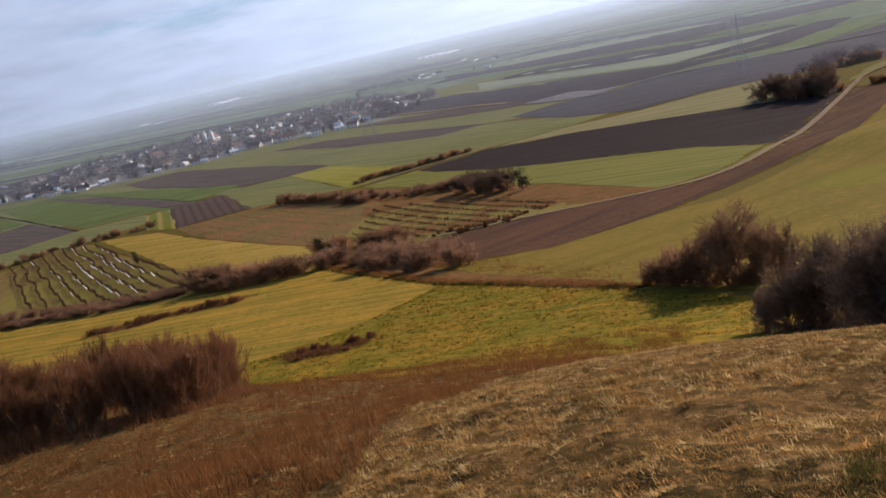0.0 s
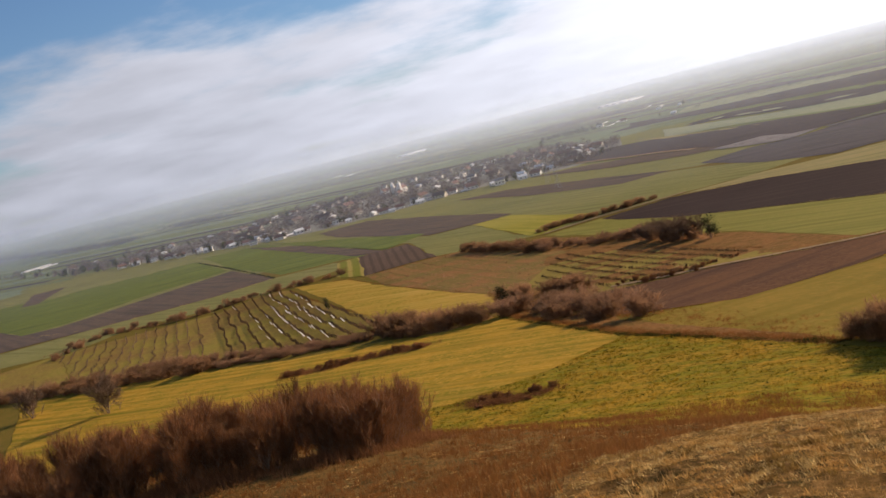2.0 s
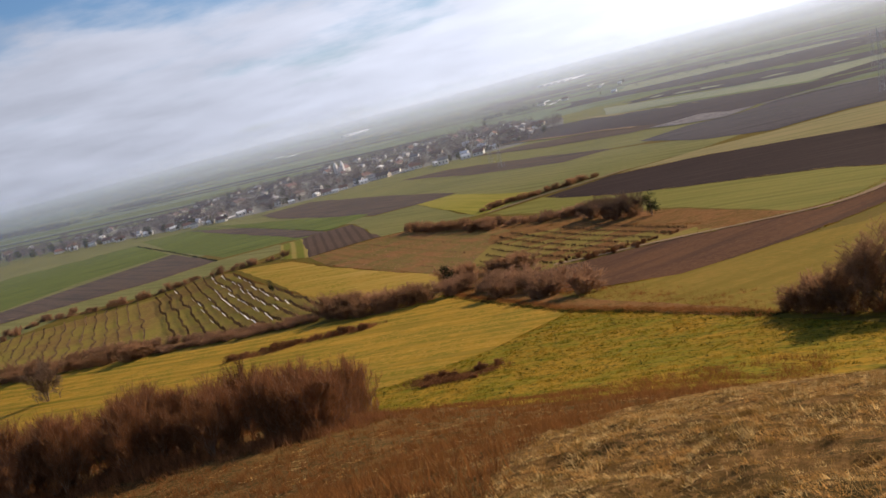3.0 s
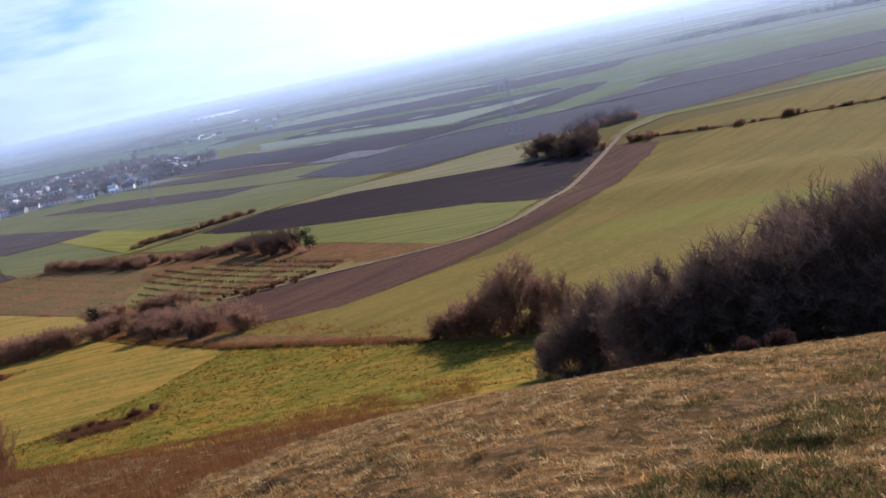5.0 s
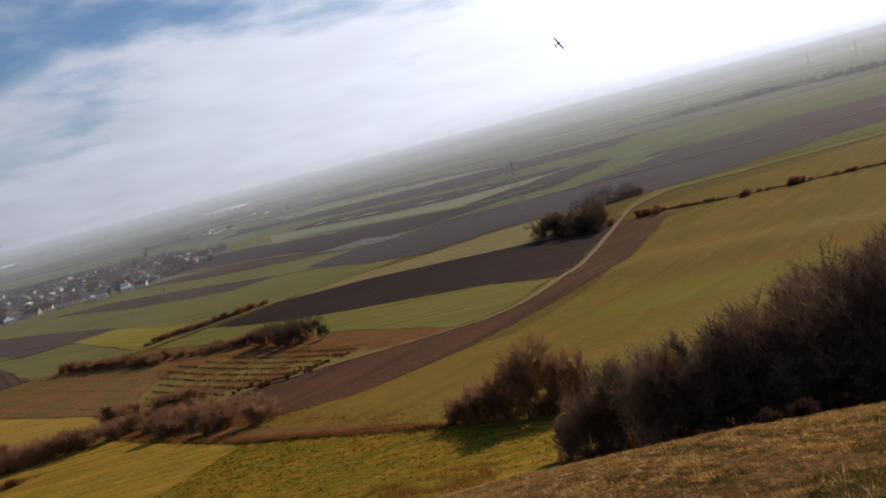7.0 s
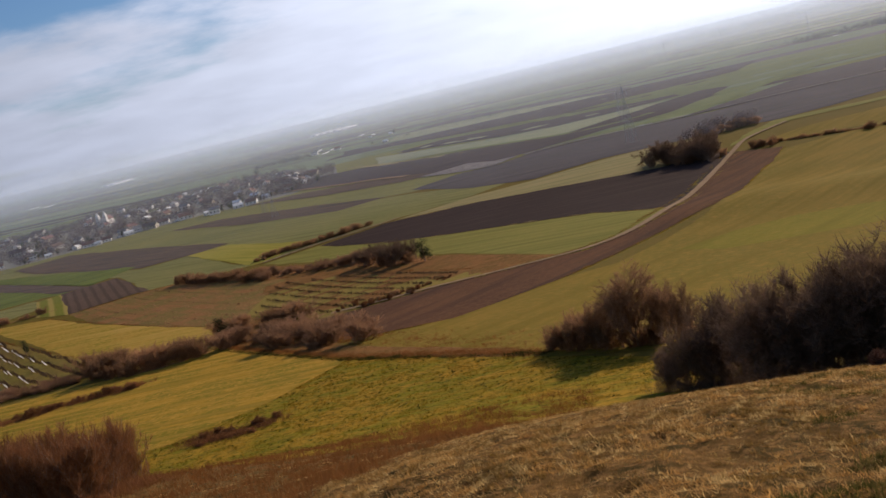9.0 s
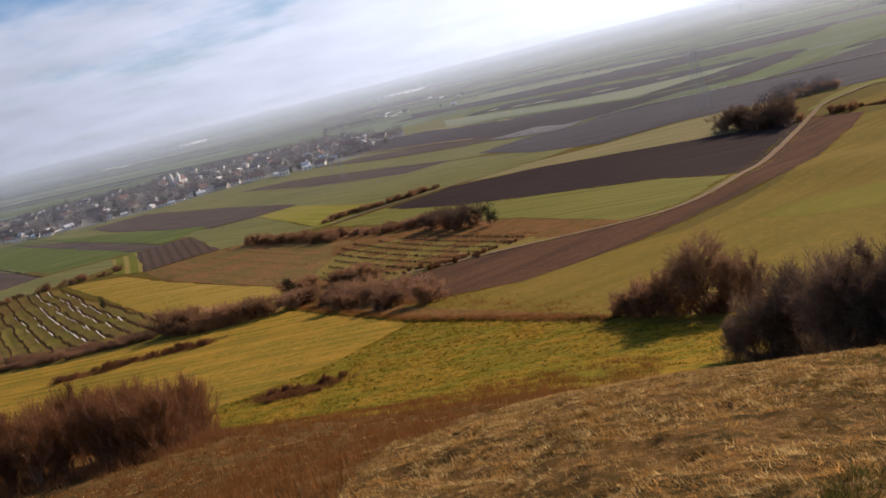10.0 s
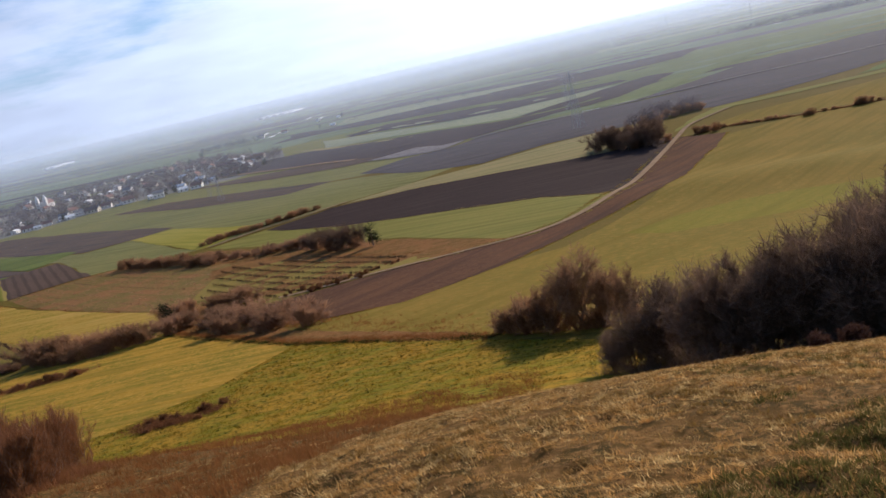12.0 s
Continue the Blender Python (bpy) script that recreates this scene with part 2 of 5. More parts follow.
def turf_top(x, y):
    """The land with the tussocks and hollows of the knoll on it."""
    r = math.hypot(x, y)
    if r > 75:
        return land(x, y)
    lumps = 0.15 * noise.noise((x / 2.3, y / 2.3, 0)) + 0.25 * noise.noise((x / 7, y / 7, 3)) + 0.13 * noise.noise((x / 0.9, y / 0.9, 6)) + 0.08 * noise.noise((x / 0.35, y / 0.35, 8))
    return land(x, y) + (1 - r / 75) * lumps * min(1, r / 5)


def ground_sheet():
    radii = [0.0]
    r = 1.2
    while r < 5150:
        radii.append(r)
        r *= 1.021 if r < 80 else 1.036
    turns = 720
    verts, faces = [(0, 0, land(0, 0))], []
    for r in radii[1:]:
        for k in range(turns):
            a = 2 * math.pi * k / turns
            x, y = r * math.sin(a), r * math.cos(a)
            verts.append((x, y, turf_top(x, y)))
    for k in range(turns):
        faces.append((0, 1 + (k + 1) % turns, 1 + k))
    n_near = n_mid = n_far = 0
    for i in range(1, len(radii) - 1):
        a, b = 1 + (i - 1) * turns, 1 + i * turns
        for k in range(turns):
            j = (k + 1) % turns
            faces.append((a + k, a + j, b + j, b + k))
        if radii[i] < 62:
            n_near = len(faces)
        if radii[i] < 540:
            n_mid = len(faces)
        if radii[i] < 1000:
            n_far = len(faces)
    ob = mesh_object("ground", verts, faces, (TURF, ROUGH, GREEN, HAZYLAND))
    # Beyond 1000 m the faces take the haze-coloured land.
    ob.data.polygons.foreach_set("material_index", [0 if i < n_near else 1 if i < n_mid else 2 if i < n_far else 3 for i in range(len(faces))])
    ob.data.polygons.foreach_set("use_smooth", [True] * len(faces))
    return tagged(ob, "dry grassy knoll above a wide farmed plain", "ground", kind="structure")


ground_sheet()


def lift_at(x, y, layer):
    return 0.02 + layer * 0.025 + math.hypot(x, y) * 0.00015 * layer


def ragged(corners):
    """The outline with its long edges broken up and made slightly uneven."""
    out = []
    for i, (x0, y0) in enumerate(corners):
        x1, y1 = corners[(i + 1) % len(corners)]
        d = math.hypot(x1 - x0, y1 - y0)
        step = max(4.0, math.hypot(x0, y0) * 0.025)
        n = max(1, round(d / step))
        for k in range(n):
            u = k / n
            x, y = x0 + (x1 - x0) * u, y0 + (y1 - y0) * u
            w = step * 0.16 if k else 0
            out.append((x + w * noise.noise((x * 0.3, y * 0.3, 5)), y + w * noise.noise((x * 0.3, y * 0.3, 9))))
    return out


def drape(name, label, mat, layer, corners, category="field"):
    """A sheet of crop or soil laid over the land inside the given corners."""
    corners = ragged(corners)
    bm = bmesh.new()
    bm.faces.new([bm.verts.new((x, y, 0)) for x, y in corners])
    bmesh.ops.triangulate(bm, faces=bm.faces[:])
    xs, ys = [c[0] for c in corners], [c[1] for c in corners]
    far = min(math.hypot(*c) for c in corners)
    step = 5 if far < 150 else 12 if far < 400 else 40
    for axis, lo, hi in ((0, min(xs), max(xs)), (1, min(ys), max(ys))):
        v = math.floor(lo / step) * step + step
        while v < hi:
            co, no = [0, 0, 0], [0, 0, 0]
            co[axis], no[axis] = v, 1
            bmesh.ops.bisect_plane(bm, geom=bm.verts[:] + bm.edges[:] + bm.faces[:], plane_co=co, plane_no=no, dist=0.01)
            v += step
    bmesh.ops.recalc_face_normals(bm, faces=bm.faces[:])
    for v in bm.verts:
        up = lift_at(v.co.x, v.co.y, layer)
        v.co.z = land(v.co.x, v.co.y) + (0.02 + up * (0.35 if layer < 2 else 0.65) if v.is_boundary else up)
    if sum(f.normal.z for f in bm.faces) < 0:
        bmesh.ops.reverse_faces(bm, faces=bm.faces[:])
    me = bpy.data.meshes.new(name)
    bm.to_mesh(me)
    bm.free()
    me.materials.append(mat)
    me.polygons.foreach_set("use_smooth", [True] * len(me.polygons))
    return tagged(new(name, me), label, category, kind="structure")


def rounded(points, n=6):
    """A smooth line through the points."""
    out = []
    p = [points[0], *points, points[-1]]
    for i in range(1, len(p) - 2):
        for k in range(n):
            u = k / n
            out.append(tuple(0.5 * (2 * p[i][a] + (p[i + 1][a] - p[i - 1][a]) * u
                                    + (2 * p[i - 1][a] - 5 * p[i][a] + 4 * p[i + 1][a] - p[i + 2][a]) * u * u
                                    + (3 * p[i][a] - p[i - 1][a] - 3 * p[i + 1][a] + p[i + 2][a]) * u ** 3) for a in (0, 1)))
    out.append(points[-1])
    return out


def field(name, label, mat, layer, corners):
    return drape(name, label, mat, layer, corners)


def track(name, label, width, points, mat=DIRT):
    line = rounded(points, 10)
    verts, faces = [], []
    for i, (x, y) in enumerate(line):
        a, b = line[max(i - 1, 0)], line[min(i + 1, len(line) - 1)]
        dx, dy = b[0] - a[0], b[1] - a[1]
        d = math.hypot(dx, dy)
        w = width / 2 * (1 + 0.25 * noise.noise((i * 0.7, 0, 0)))
        for s in (-1, 0, 1):
            px, py = x - dy / d * w * s, y + dx / d * w * s
            verts.append((px, py, land(px, py) + lift_at(px, py, 4) + (0.06 if s == 0 else 0.0)))
    for i in range(len(line) - 1):
        for k in (0, 1):
            faces.append((3 * i + k, 3 * i + k + 1, 3 * i + k + 4, 3 * i + k + 3)[::-1])
    ob = mesh_object(name, verts, faces, (mat,))
    return tagged(ob, label, "track", kind="structure")


field("meadow", "rough green meadow of tussocky winter grass", MEADOW, 1, [(-1, 141), (11, 120), (19, 103), (25, 90), (29, 80), (28, 58), (16, 52), (5, 50), (-6, 52), (-14, 64), (-40, 78), (-80, 96), (-125, 140), (-80, 126), (-45, 113), (-24, 113), (-12, 122), (-5, 134)])
field("mown_field", "mown yellow-green field with pale swaths", MOWN, 2, [(-199, 273), (-165, 257), (-126, 247), (-86, 222), (-60, 214), (-41, 204), (-29, 211), (-11, 169), (-1, 141), (-5, 134), (-12, 122), (-24, 112), (-45, 112), (-80, 125), (-130, 165)])
field("slope_field", "olive green sown field on the hill slope", OLIVE, 1, [(0, 160), (12, 158), (29, 171), (55, 177), (94, 220), (177, 336), (222, 339), (257, 302), (330, 280), (310, 190), (170, 110), (103, 95), (69, 92), (46, 91), (30, 87), (22, 96), (11, 120)])
field("ploughed_strip", "strip of bare brown ploughed soil", SOIL, 2, [(-7, 211), (5, 211), (32, 215), (59, 211), (77, 226), (98, 250), (143, 322), (171, 363), (181, 342), (163, 316), (138, 282), (112, 244), (100, 229), (87, 219), (74, 207), (63, 196), (52, 184), (40, 172), (30, 164), (18, 156), (3, 163), (-7, 172)])
field("ploughed_field", "large dark ploughed field", DARKSOIL, 2, [(-3, 407), (28, 426), (71, 416), (117, 388), (143, 373), (168, 378), (171, 366), (135, 310), (96, 247), (85, 290), (53, 325), (25, 354)])
field("green_wedge", "wedge of fresh green winter crop", WEDGE, 1, [(-28, 396), (-3, 410), (25, 354), (53, 325), (85, 290), (95, 246), (77, 226), (62, 219), (53, 218), (37, 277), (13, 326)])
field("tan_field", "pale tan-green field", TAN, 1, [(33, 429), (73, 442), (105, 442), (141, 452), (175, 450), (156, 390), (143, 373), (117, 388), (71, 416)])
field("green_field", "wide green field beside a lane", GREEN, 1, [(-150, 640), (-118, 641), (-52, 582), (5, 566), (53, 526), (97, 461), (65, 439), (34, 434), (6, 419), (-28, 404), (-73, 500), (-50, 511)])
field("bright_field", "bright yellow-green crop patch", BRIGHT, 2, [(-72, 503), (-50, 506), (-21, 455), (-5, 434), (-28, 404), (-33, 402)])
field("brown_wedge", "wedge of dark brown ploughed soil", GREYSOIL, 2, [(-216, 689), (-179, 701), (-105, 600), (-51, 514), (-66, 504), (-96, 502), (-185, 627)])
field("green_patch", "dull green field", GREEN, 1, [(-267, 710), (-184, 623), (-96, 499), (-72, 503), (-33, 402), (-61, 409), (-79, 411), (-105, 487), (-166, 557)])
FURROW = material("furrowed_soil", ((0.125, 0.084, 0.06), (0.098, 0.068, 0.05), (0.155, 0.105, 0.074)), grain=1.5, patch=30, bump=0.5, rows=(4.2, -15, (0.06, 0.043, 0.034), 0.55))
field("purple_plot", "purple-brown ploughed plot with furrows", FURROW, 2, [(-132, 477), (-106, 486), (-78, 410), (-84, 411), (-110, 400)])
field("striped_plot", "narrow plot of green and yellow stripes", STRIPE, 2, [(-142, 471), (-132, 477), (-110, 400), (-128, 417)])
field("vineyard_soil", "reddish brown dormant vineyard ground", VINESOIL, 1, [(-110, 400), (-78, 409), (-62, 407), (-14, 331), (-22, 307), (-27, 266), (-36, 260), (-62, 305), (-89, 352)])
field("vineyard_grass", "green and yellow grassed vineyard", VINEGRASS, 1, [(-14, 331), (12, 287), (34, 231), (37, 213), (18, 213), (1, 214), (-5, 212), (-27, 266), (-22, 307)])
field("heath_strip", "strip of brown heath and scrub", HEATH, 1, [(-28, 391), (12, 321), (36, 275), (53, 218), (62, 219), (38, 214), (22, 221), (3, 220), (-10, 233), (-30, 339)])
field("pale_field", "pale yellow-green hay field", HAY, 1, [(-149, 416), (-118, 401), (-62, 305), (-36, 260), (-31, 224), (-49, 240), (-63, 247), (-72, 263), (-118, 361)])
field("vineyard_ground", "brown-green ground of a vineyard", VINEROW, 1, [(-246, 372), (-215, 381), (-177, 389), (-164, 420), (-149, 409), (-72, 265), (-63, 237), (-70, 233), (-92, 239), (-133, 262), (-184, 282)])
field("fallow_ground", "brown fallow ground beside the vineyard", VINEROW, 1, [(-246, 372), (-267, 358), (-320, 330), (-290, 296), (-243, 298), (-215, 288), (-184, 280)])
field("left_green", "bright green crop strip", FRESH, 1, [(-531, 600), (-560, 690), (-507, 706), (-420, 712), (-324, 703), (-244, 571), (-287, 536), (-312, 487), (-335, 477), (-400, 540)])
field("left_brown", "dark brown ploughed strip", GREYSOIL, 2, [(-340, 420), (-400, 540), (-335, 477), (-311, 477), (-239, 563), (-178, 472), (-206, 450), (-267, 434)])
field("left_strip", "light green strip field", GREEN, 1, [(-240, 372), (-300, 372), (-335, 412), (-267, 434), (-206, 450), (-178, 472), (-145, 477), (-126, 449), (-156, 424), (-187, 406), (-229, 403)])
field("left_patch", "mid green winter crop", FRESH, 1, [(-330, 727), (-272, 717), (-125, 474), (-142, 483), (-177, 480), (-248, 583)])
field("mauve_strip", "narrow mauve-brown ploughed strip", GREYSOIL, 2, [(-287, 721), (-202, 614), (-117, 478), (-134, 483), (-255, 668)])
field("lime_strip", "narrow light green strip", FRESH, 3, [(-265, 710), (-170, 596), (-101, 514), (-118, 483), (-201, 610)])
field("outer_field", "dull green field outside the village", GREEN, 1, [(-610, 893), (-600, 942), (-413, 834), (-324, 703), (-420, 682), (-442, 639)])
field("outer_soil", "brown field outside the village", GREYSOIL, 2, [(-462, 669), (-519, 773), (-489, 780), (-446, 667)])
field("long_soil", "long strip of dark soil beyond the fields", GREYSOIL, 2, [(-105, 690), (-66, 678), (-1, 602), (40, 542), (11, 533), (-45, 594)])
field("village_meadow", "green meadow at the village edge", GREEN, 1, [(-182, 676), (-144, 675), (-99, 678), (-32, 642), (-45, 594), (-103, 671), (-118, 641), (-150, 640)])
field("verge_soil", "brown soil strip with a pale edge", GREYSOIL, 2, [(-53, 742), (-16, 732), (35, 690), (85, 622), (103, 595), (56, 612), (8, 656)])
field("far_green", "light green strip field", GREEN, 1, [(-52, 731), (8, 652), (56, 604), (101, 584), (103, 528), (54, 532), (5, 566), (-32, 633)])
field("mauve_plain", "broad mauve-brown ploughed land", PURPLE, 2, [(56, 544), (87, 566), (115, 562), (143, 583), (191, 574), (248, 547), (290, 540), (342, 530), (396, 517), (443, 512), (520, 515), (470, 470), (410, 446), (320, 441), (258, 430), (225, 431), (213, 445), (180, 446), (175, 450), (143, 457), (106, 446), (80, 476)])
field("bank_strip", "bright green bank along the track", WEDGE, 3, [(177, 380), (195, 404), (224, 430), (239, 427), (264, 415), (292, 409), (323, 405), (341, 399), (390, 398), (380, 388), (341, 388), (323, 391), (307, 394), (279, 401), (253, 406), (227, 415), (208, 408), (190, 392)])
field("bank_meadow", "green meadow above the bank", FRESH, 2, [(292, 414), (332, 439), (378, 441), (400, 420), (390, 400), (346, 403), (323, 408)])
# Light on the slope's crest is put in as a greener crop colour.
field("swell_crop", "greener band painted on the slope for its sunlit crest", SWELL, 2, [(67, 175), (84, 184), (98, 184), (109, 178), (118, 171), (127, 165), (140, 158), (132, 146), (116, 148), (100, 150), (84, 154), (70, 160)])
field("upper_field", "dull green field above the hedge", OLIVE, 1, [(180, 370), (214, 384), (258, 380), (309, 382), (351, 384), (372, 384), (340, 285), (272, 300), (256, 319), (234, 330), (209, 352), (187, 362)])
field("gravel_patch", "pale gravel patch", GRAVEL, 6, [(70, 610), (84, 612), (105, 618), (116, 588), (132, 583), (122, 572), (111, 560), (97, 568), (82, 585)])
field("village_ground", "brown gardens and yards under the village", VILLAGE, 1, [(-575, 925), (-457, 855), (-349, 788), (-264, 735), (-225, 722), (-167, 735), (-127, 762), (-90, 768), (-52, 752), (-16, 750), (24, 800), (30, 965), (-22, 1115), (-60, 1190), (-170, 1195), (-300, 1135), (-395, 1115), (-405, 1015), (-563, 1040), (-690, 1100)])
field("bank_heath", "band of brown heath above the meadow", HEATH, 2, [(-31, 240), (-20, 250), (-9, 203), (-2, 160), (9.5, 132), (19, 111), (21, 102), (16, 108), (8, 125), (-1, 142), (-13, 176), (-29, 216)])
track("track", "pale dirt track along the ploughed strip", 2.3, [(-3, 217), (8, 215), (21, 215), (39, 213), (58, 214), (73, 223), (92, 244), (121, 288), (150, 333), (173, 368), (192, 393), (223, 415)])
track("lane", "pale dirt lane between fields", 2.2, [(-28, 401), (-5, 415), (17, 424), (36, 433)])
track("road", "pale country road across the plain", 6, [(135, 581), (166, 584), (191, 574), (221, 563), (256, 557), (307, 545), (342, 532), (396, 518), (443, 513), (500, 516)], GRAVEL)
track("village_road", "pale road at the village edge", 5, [(-46, 820), (-4, 755), (22, 713), (43, 686), (65, 643)])


# ---- helpers for things ----


def part(name, bm, mat, parent, label=""):
    me = bpy.data.meshes.new(name)
    bm.to_mesh(me)
    bm.free()
    me.materials.append(mat)
    ob = new(name, me)
    ob.parent = parent
    return tagged(ob, label) if label else ob


def raw_part(name, verts, faces, mats, parent, label=""):
    ob = mesh_object(name, verts, faces, mats, parent)
    return tagged(ob, label) if label else ob


def on_land(x, y, turn=0.0, size=1.0, sink=0.05, wide=1.0):
    return Matrix.Translation((x, y, land(x, y) - sink)) @ pose(0, 0, 0, 0, 0, turn) @ Matrix.Diagonal((size * wide, size * wide, size, 1))


def put(ob, m, label="", group=""):
    """A copy of a thing at the pose m, with its scale."""
    c = copy_thing(ob, m)
    c.matrix_basis = m
    return tagged(c, label, group=group)


BARK = material("grey_brown_bark", ((0.26, 0.18, 0.12), (0.2, 0.145, 0.1), (0.33, 0.23, 0.16)), grain=0.12, patch=0.8, bump=0.5)
TWIG = material("bare_twigs", ((0.2, 0.13, 0.085), (0.15, 0.1, 0.066), (0.3, 0.2, 0.13)), grain=0.5, patch=2, bump=0, island=0.6, thin=0.3)
REDTWIG = material("reddish_twigs", ((0.232, 0.102, 0.043), (0.162, 0.077, 0.033), (0.312, 0.147, 0.061)), grain=0.5, patch=2.5, bump=0, island=0.6, thin=0.3)
THORN = material("mauve_thorn_twigs", ((0.32, 0.182, 0.1), (0.235, 0.138, 0.078), (0.41, 0.245, 0.138)), grain=0.5, patch=2.5, bump=0, island=0.6, thin=0.45)
DRYLEAF = material("withered_leaves", ((0.21, 0.125, 0.085), (0.16, 0.1, 0.07), (0.27, 0.16, 0.12)), grain=0.3, patch=1, bump=0, island=0.3)
PALETWIG = material("pale_brown_twigs", ((0.33, 0.183, 0.092), (0.24, 0.138, 0.072), (0.43, 0.25, 0.13)), grain=0.5, patch=2.5, bump=0, island=0.6, thin=0.5)
# The mauve cast on these twigs is distance haze put into their colour.
HAZYTWIG = material("hazy_mauve_twigs", ((0.168, 0.136, 0.14), (0.128, 0.108, 0.116), (0.224, 0.176, 0.172)), grain=0.5, patch=3, bump=0, island=0.5, thin=0.3, sheen=0.05)
NEEDLE = material("dark_evergreen", ((0.045, 0.049, 0.022), (0.038, 0.041, 0.019), (0.06, 0.06, 0.027)), grain=0.4, patch=1.5, bump=0, island=0.35)
BLADE = material("dry_grass_blades", ((0.647, 0.37, 0.108), (0.254, 0.152, 0.037), (0.92, 0.673, 0.281)), grain=0.3, patch=1.0, bump=0, island=0.65, thin=0.45, crisp=2.0)
STALK = material("dead_weed_stalks", ((0.242, 0.099, 0.028), (0.158, 0.075, 0.021), (0.315, 0.141, 0.044)), grain=0.5, patch=3, bump=0, island=0.45, thin=0.4)
TUSSOCK = material("green_tussocks", ((0.237, 0.18, 0.012), (0.388, 0.217, 0.02), (0.125, 0.106, 0.009)), grain=1, patch=6, bump=0, island=0.6, thin=0.45, crisp=1.8)
VINEWOOD = material("vine_wood", ((0.10, 0.062, 0.036), (0.08, 0.05, 0.03), (0.13, 0.085, 0.05)), grain=0.3, patch=6, bump=0, island=0.3)

# ---- trees and shrubs ----


def tube(verts, faces, a, b, ra, rb, sides=4):
    d = (b - a).normalized()
    u = d.orthogonal().normalized()
    w = d.cross(u)
    n = len(verts)
    for p, r in ((a, ra), (b, rb)):
        for k in range(sides):
            t = 2 * math.pi * k / sides
            verts.append(tuple(p + (u * math.cos(t) + w * math.sin(t)) * r))
    for k in range(sides):
        j = (k + 1) % sides
        faces.append((n + k, n + j, n + sides + j, n + sides + k))


def sliver(verts, faces, p, d, length, width, rng):
    side = d.cross(Vector((rng.uniform(-1, 1), rng.uniform(-1, 1), rng.uniform(-1, 1)))).normalized() * width / 2
    n = len(verts)
    verts.extend((tuple(p - side), tuple(p + side), tuple(p + d * length)))
    faces.append((n, n + 1, n + 2))


def woody(name, label, category, seed, height, spread, stems, levels, per_seg, twig, wood, crown_mat, up=0.35, trunk_r=None, low=0.0, leaves=0, skirt=0):
    """A bare tree or shrub: trunk and limbs as tapered tubes, the crown as thousands of thin twigs, with a few withered leaves."""
    rng = random.Random(seed)
    thing = tagged(new(name), label, category)
    tv, tf, cv, cf = [], [], [], []
    leaf_from = []
    twig_len, twig_w = twig

    def jitter(k):
        return Vector((rng.gauss(0, k), rng.gauss(0, k), rng.gauss(0, k * 0.7)))

    def grow(p, d, length, r, level):
        segs = 3
        for i in range(segs):
            d = (d + jitter(0.16) + Vector((0, 0, up * 0.3))).normalized()
            q = p + d * length / segs
            r2 = r * (1 - 0.62 * (i + 1) / segs)
            tube(tv, tf, p, q, r * (1 - 0.62 * i / segs), r2, 4 if level < 2 else 3)
            if level >= levels - 1 or low:
                for _ in range(per_seg if level >= levels - 1 else round(per_seg * low)):
                    o = p.lerp(q, rng.random())
                    sliver(cv, cf, o, (d * 0.8 + jitter(0.6) + Vector((0, 0, up))).normalized(), twig_len * rng.uniform(0.5, 1.2), twig_w * rng.uniform(0.6, 1.3), rng)
                    leaf_from.append(o)
            if level < levels:
                for _ in range(rng.choice((2, 2, 3))):
                    side = d.orthogonal().normalized()
                    side.rotate(Matrix.Rotation(rng.uniform(0, 2 * math.pi), 3, d))
                    turn = rng.uniform(0.35, 0.95)
                    grow(q, (d * math.cos(turn) + side * math.sin(turn)).normalized(), length * rng.uniform(0.45, 0.66), max(r2 * 0.7, 0.012), level + 1)
            p = q

    tall = height / (1.0 if levels < 2 else 1.55)
    for s in range(stems):
        a = 2 * math.pi * (s + rng.uniform(-0.3, 0.3)) / stems
        out = Vector((math.cos(a), math.sin(a), 0))
        lean = spread * rng.uniform(0.3, 1.0) if stems > 1 else spread * 0.1
        base = out * (0.12 * spread * height * 0.3 * rng.random() if stems > 1 else 0)
        base.z = -0.15
        grow(base, (Vector((0, 0, 1)) + out * lean).normalized(), tall * rng.uniform(0.75, 1.0), trunk_r or height * 0.011, 0)
    for s in range(skirt):
        a = rng.uniform(0, 2 * math.pi)
        out = Vector((math.cos(a), math.sin(a), 0))
        grow(out * height * rng.uniform(0.05, 0.3) - Vector((0, 0, 0.1)), (Vector((0, 0, 1)) + out * rng.uniform(0.2, 1.1)).normalized(), tall * rng.uniform(0.3, 0.5), height * 0.004, levels - 1)
    mats = [crown_mat]
    raw_part("trunk", tv, tf, (wood,), thing)
    mat_from = len(cf)
    for _ in range(leaves):
        o = rng.choice(leaf_from) + jitter(0.25)
        sliver(cv, cf, o, jitter(1).normalized(), twig_w * 4, twig_w * 3.2, rng)
    if leaves:
        mats.append(DRYLEAF)
    crown = raw_part("crown", cv, cf, mats, thing)
    if leaves:
        crown.data.polygons.foreach_set("material_index", [0 if i < mat_from else 1 for i in range(len(cf))])
    return thing


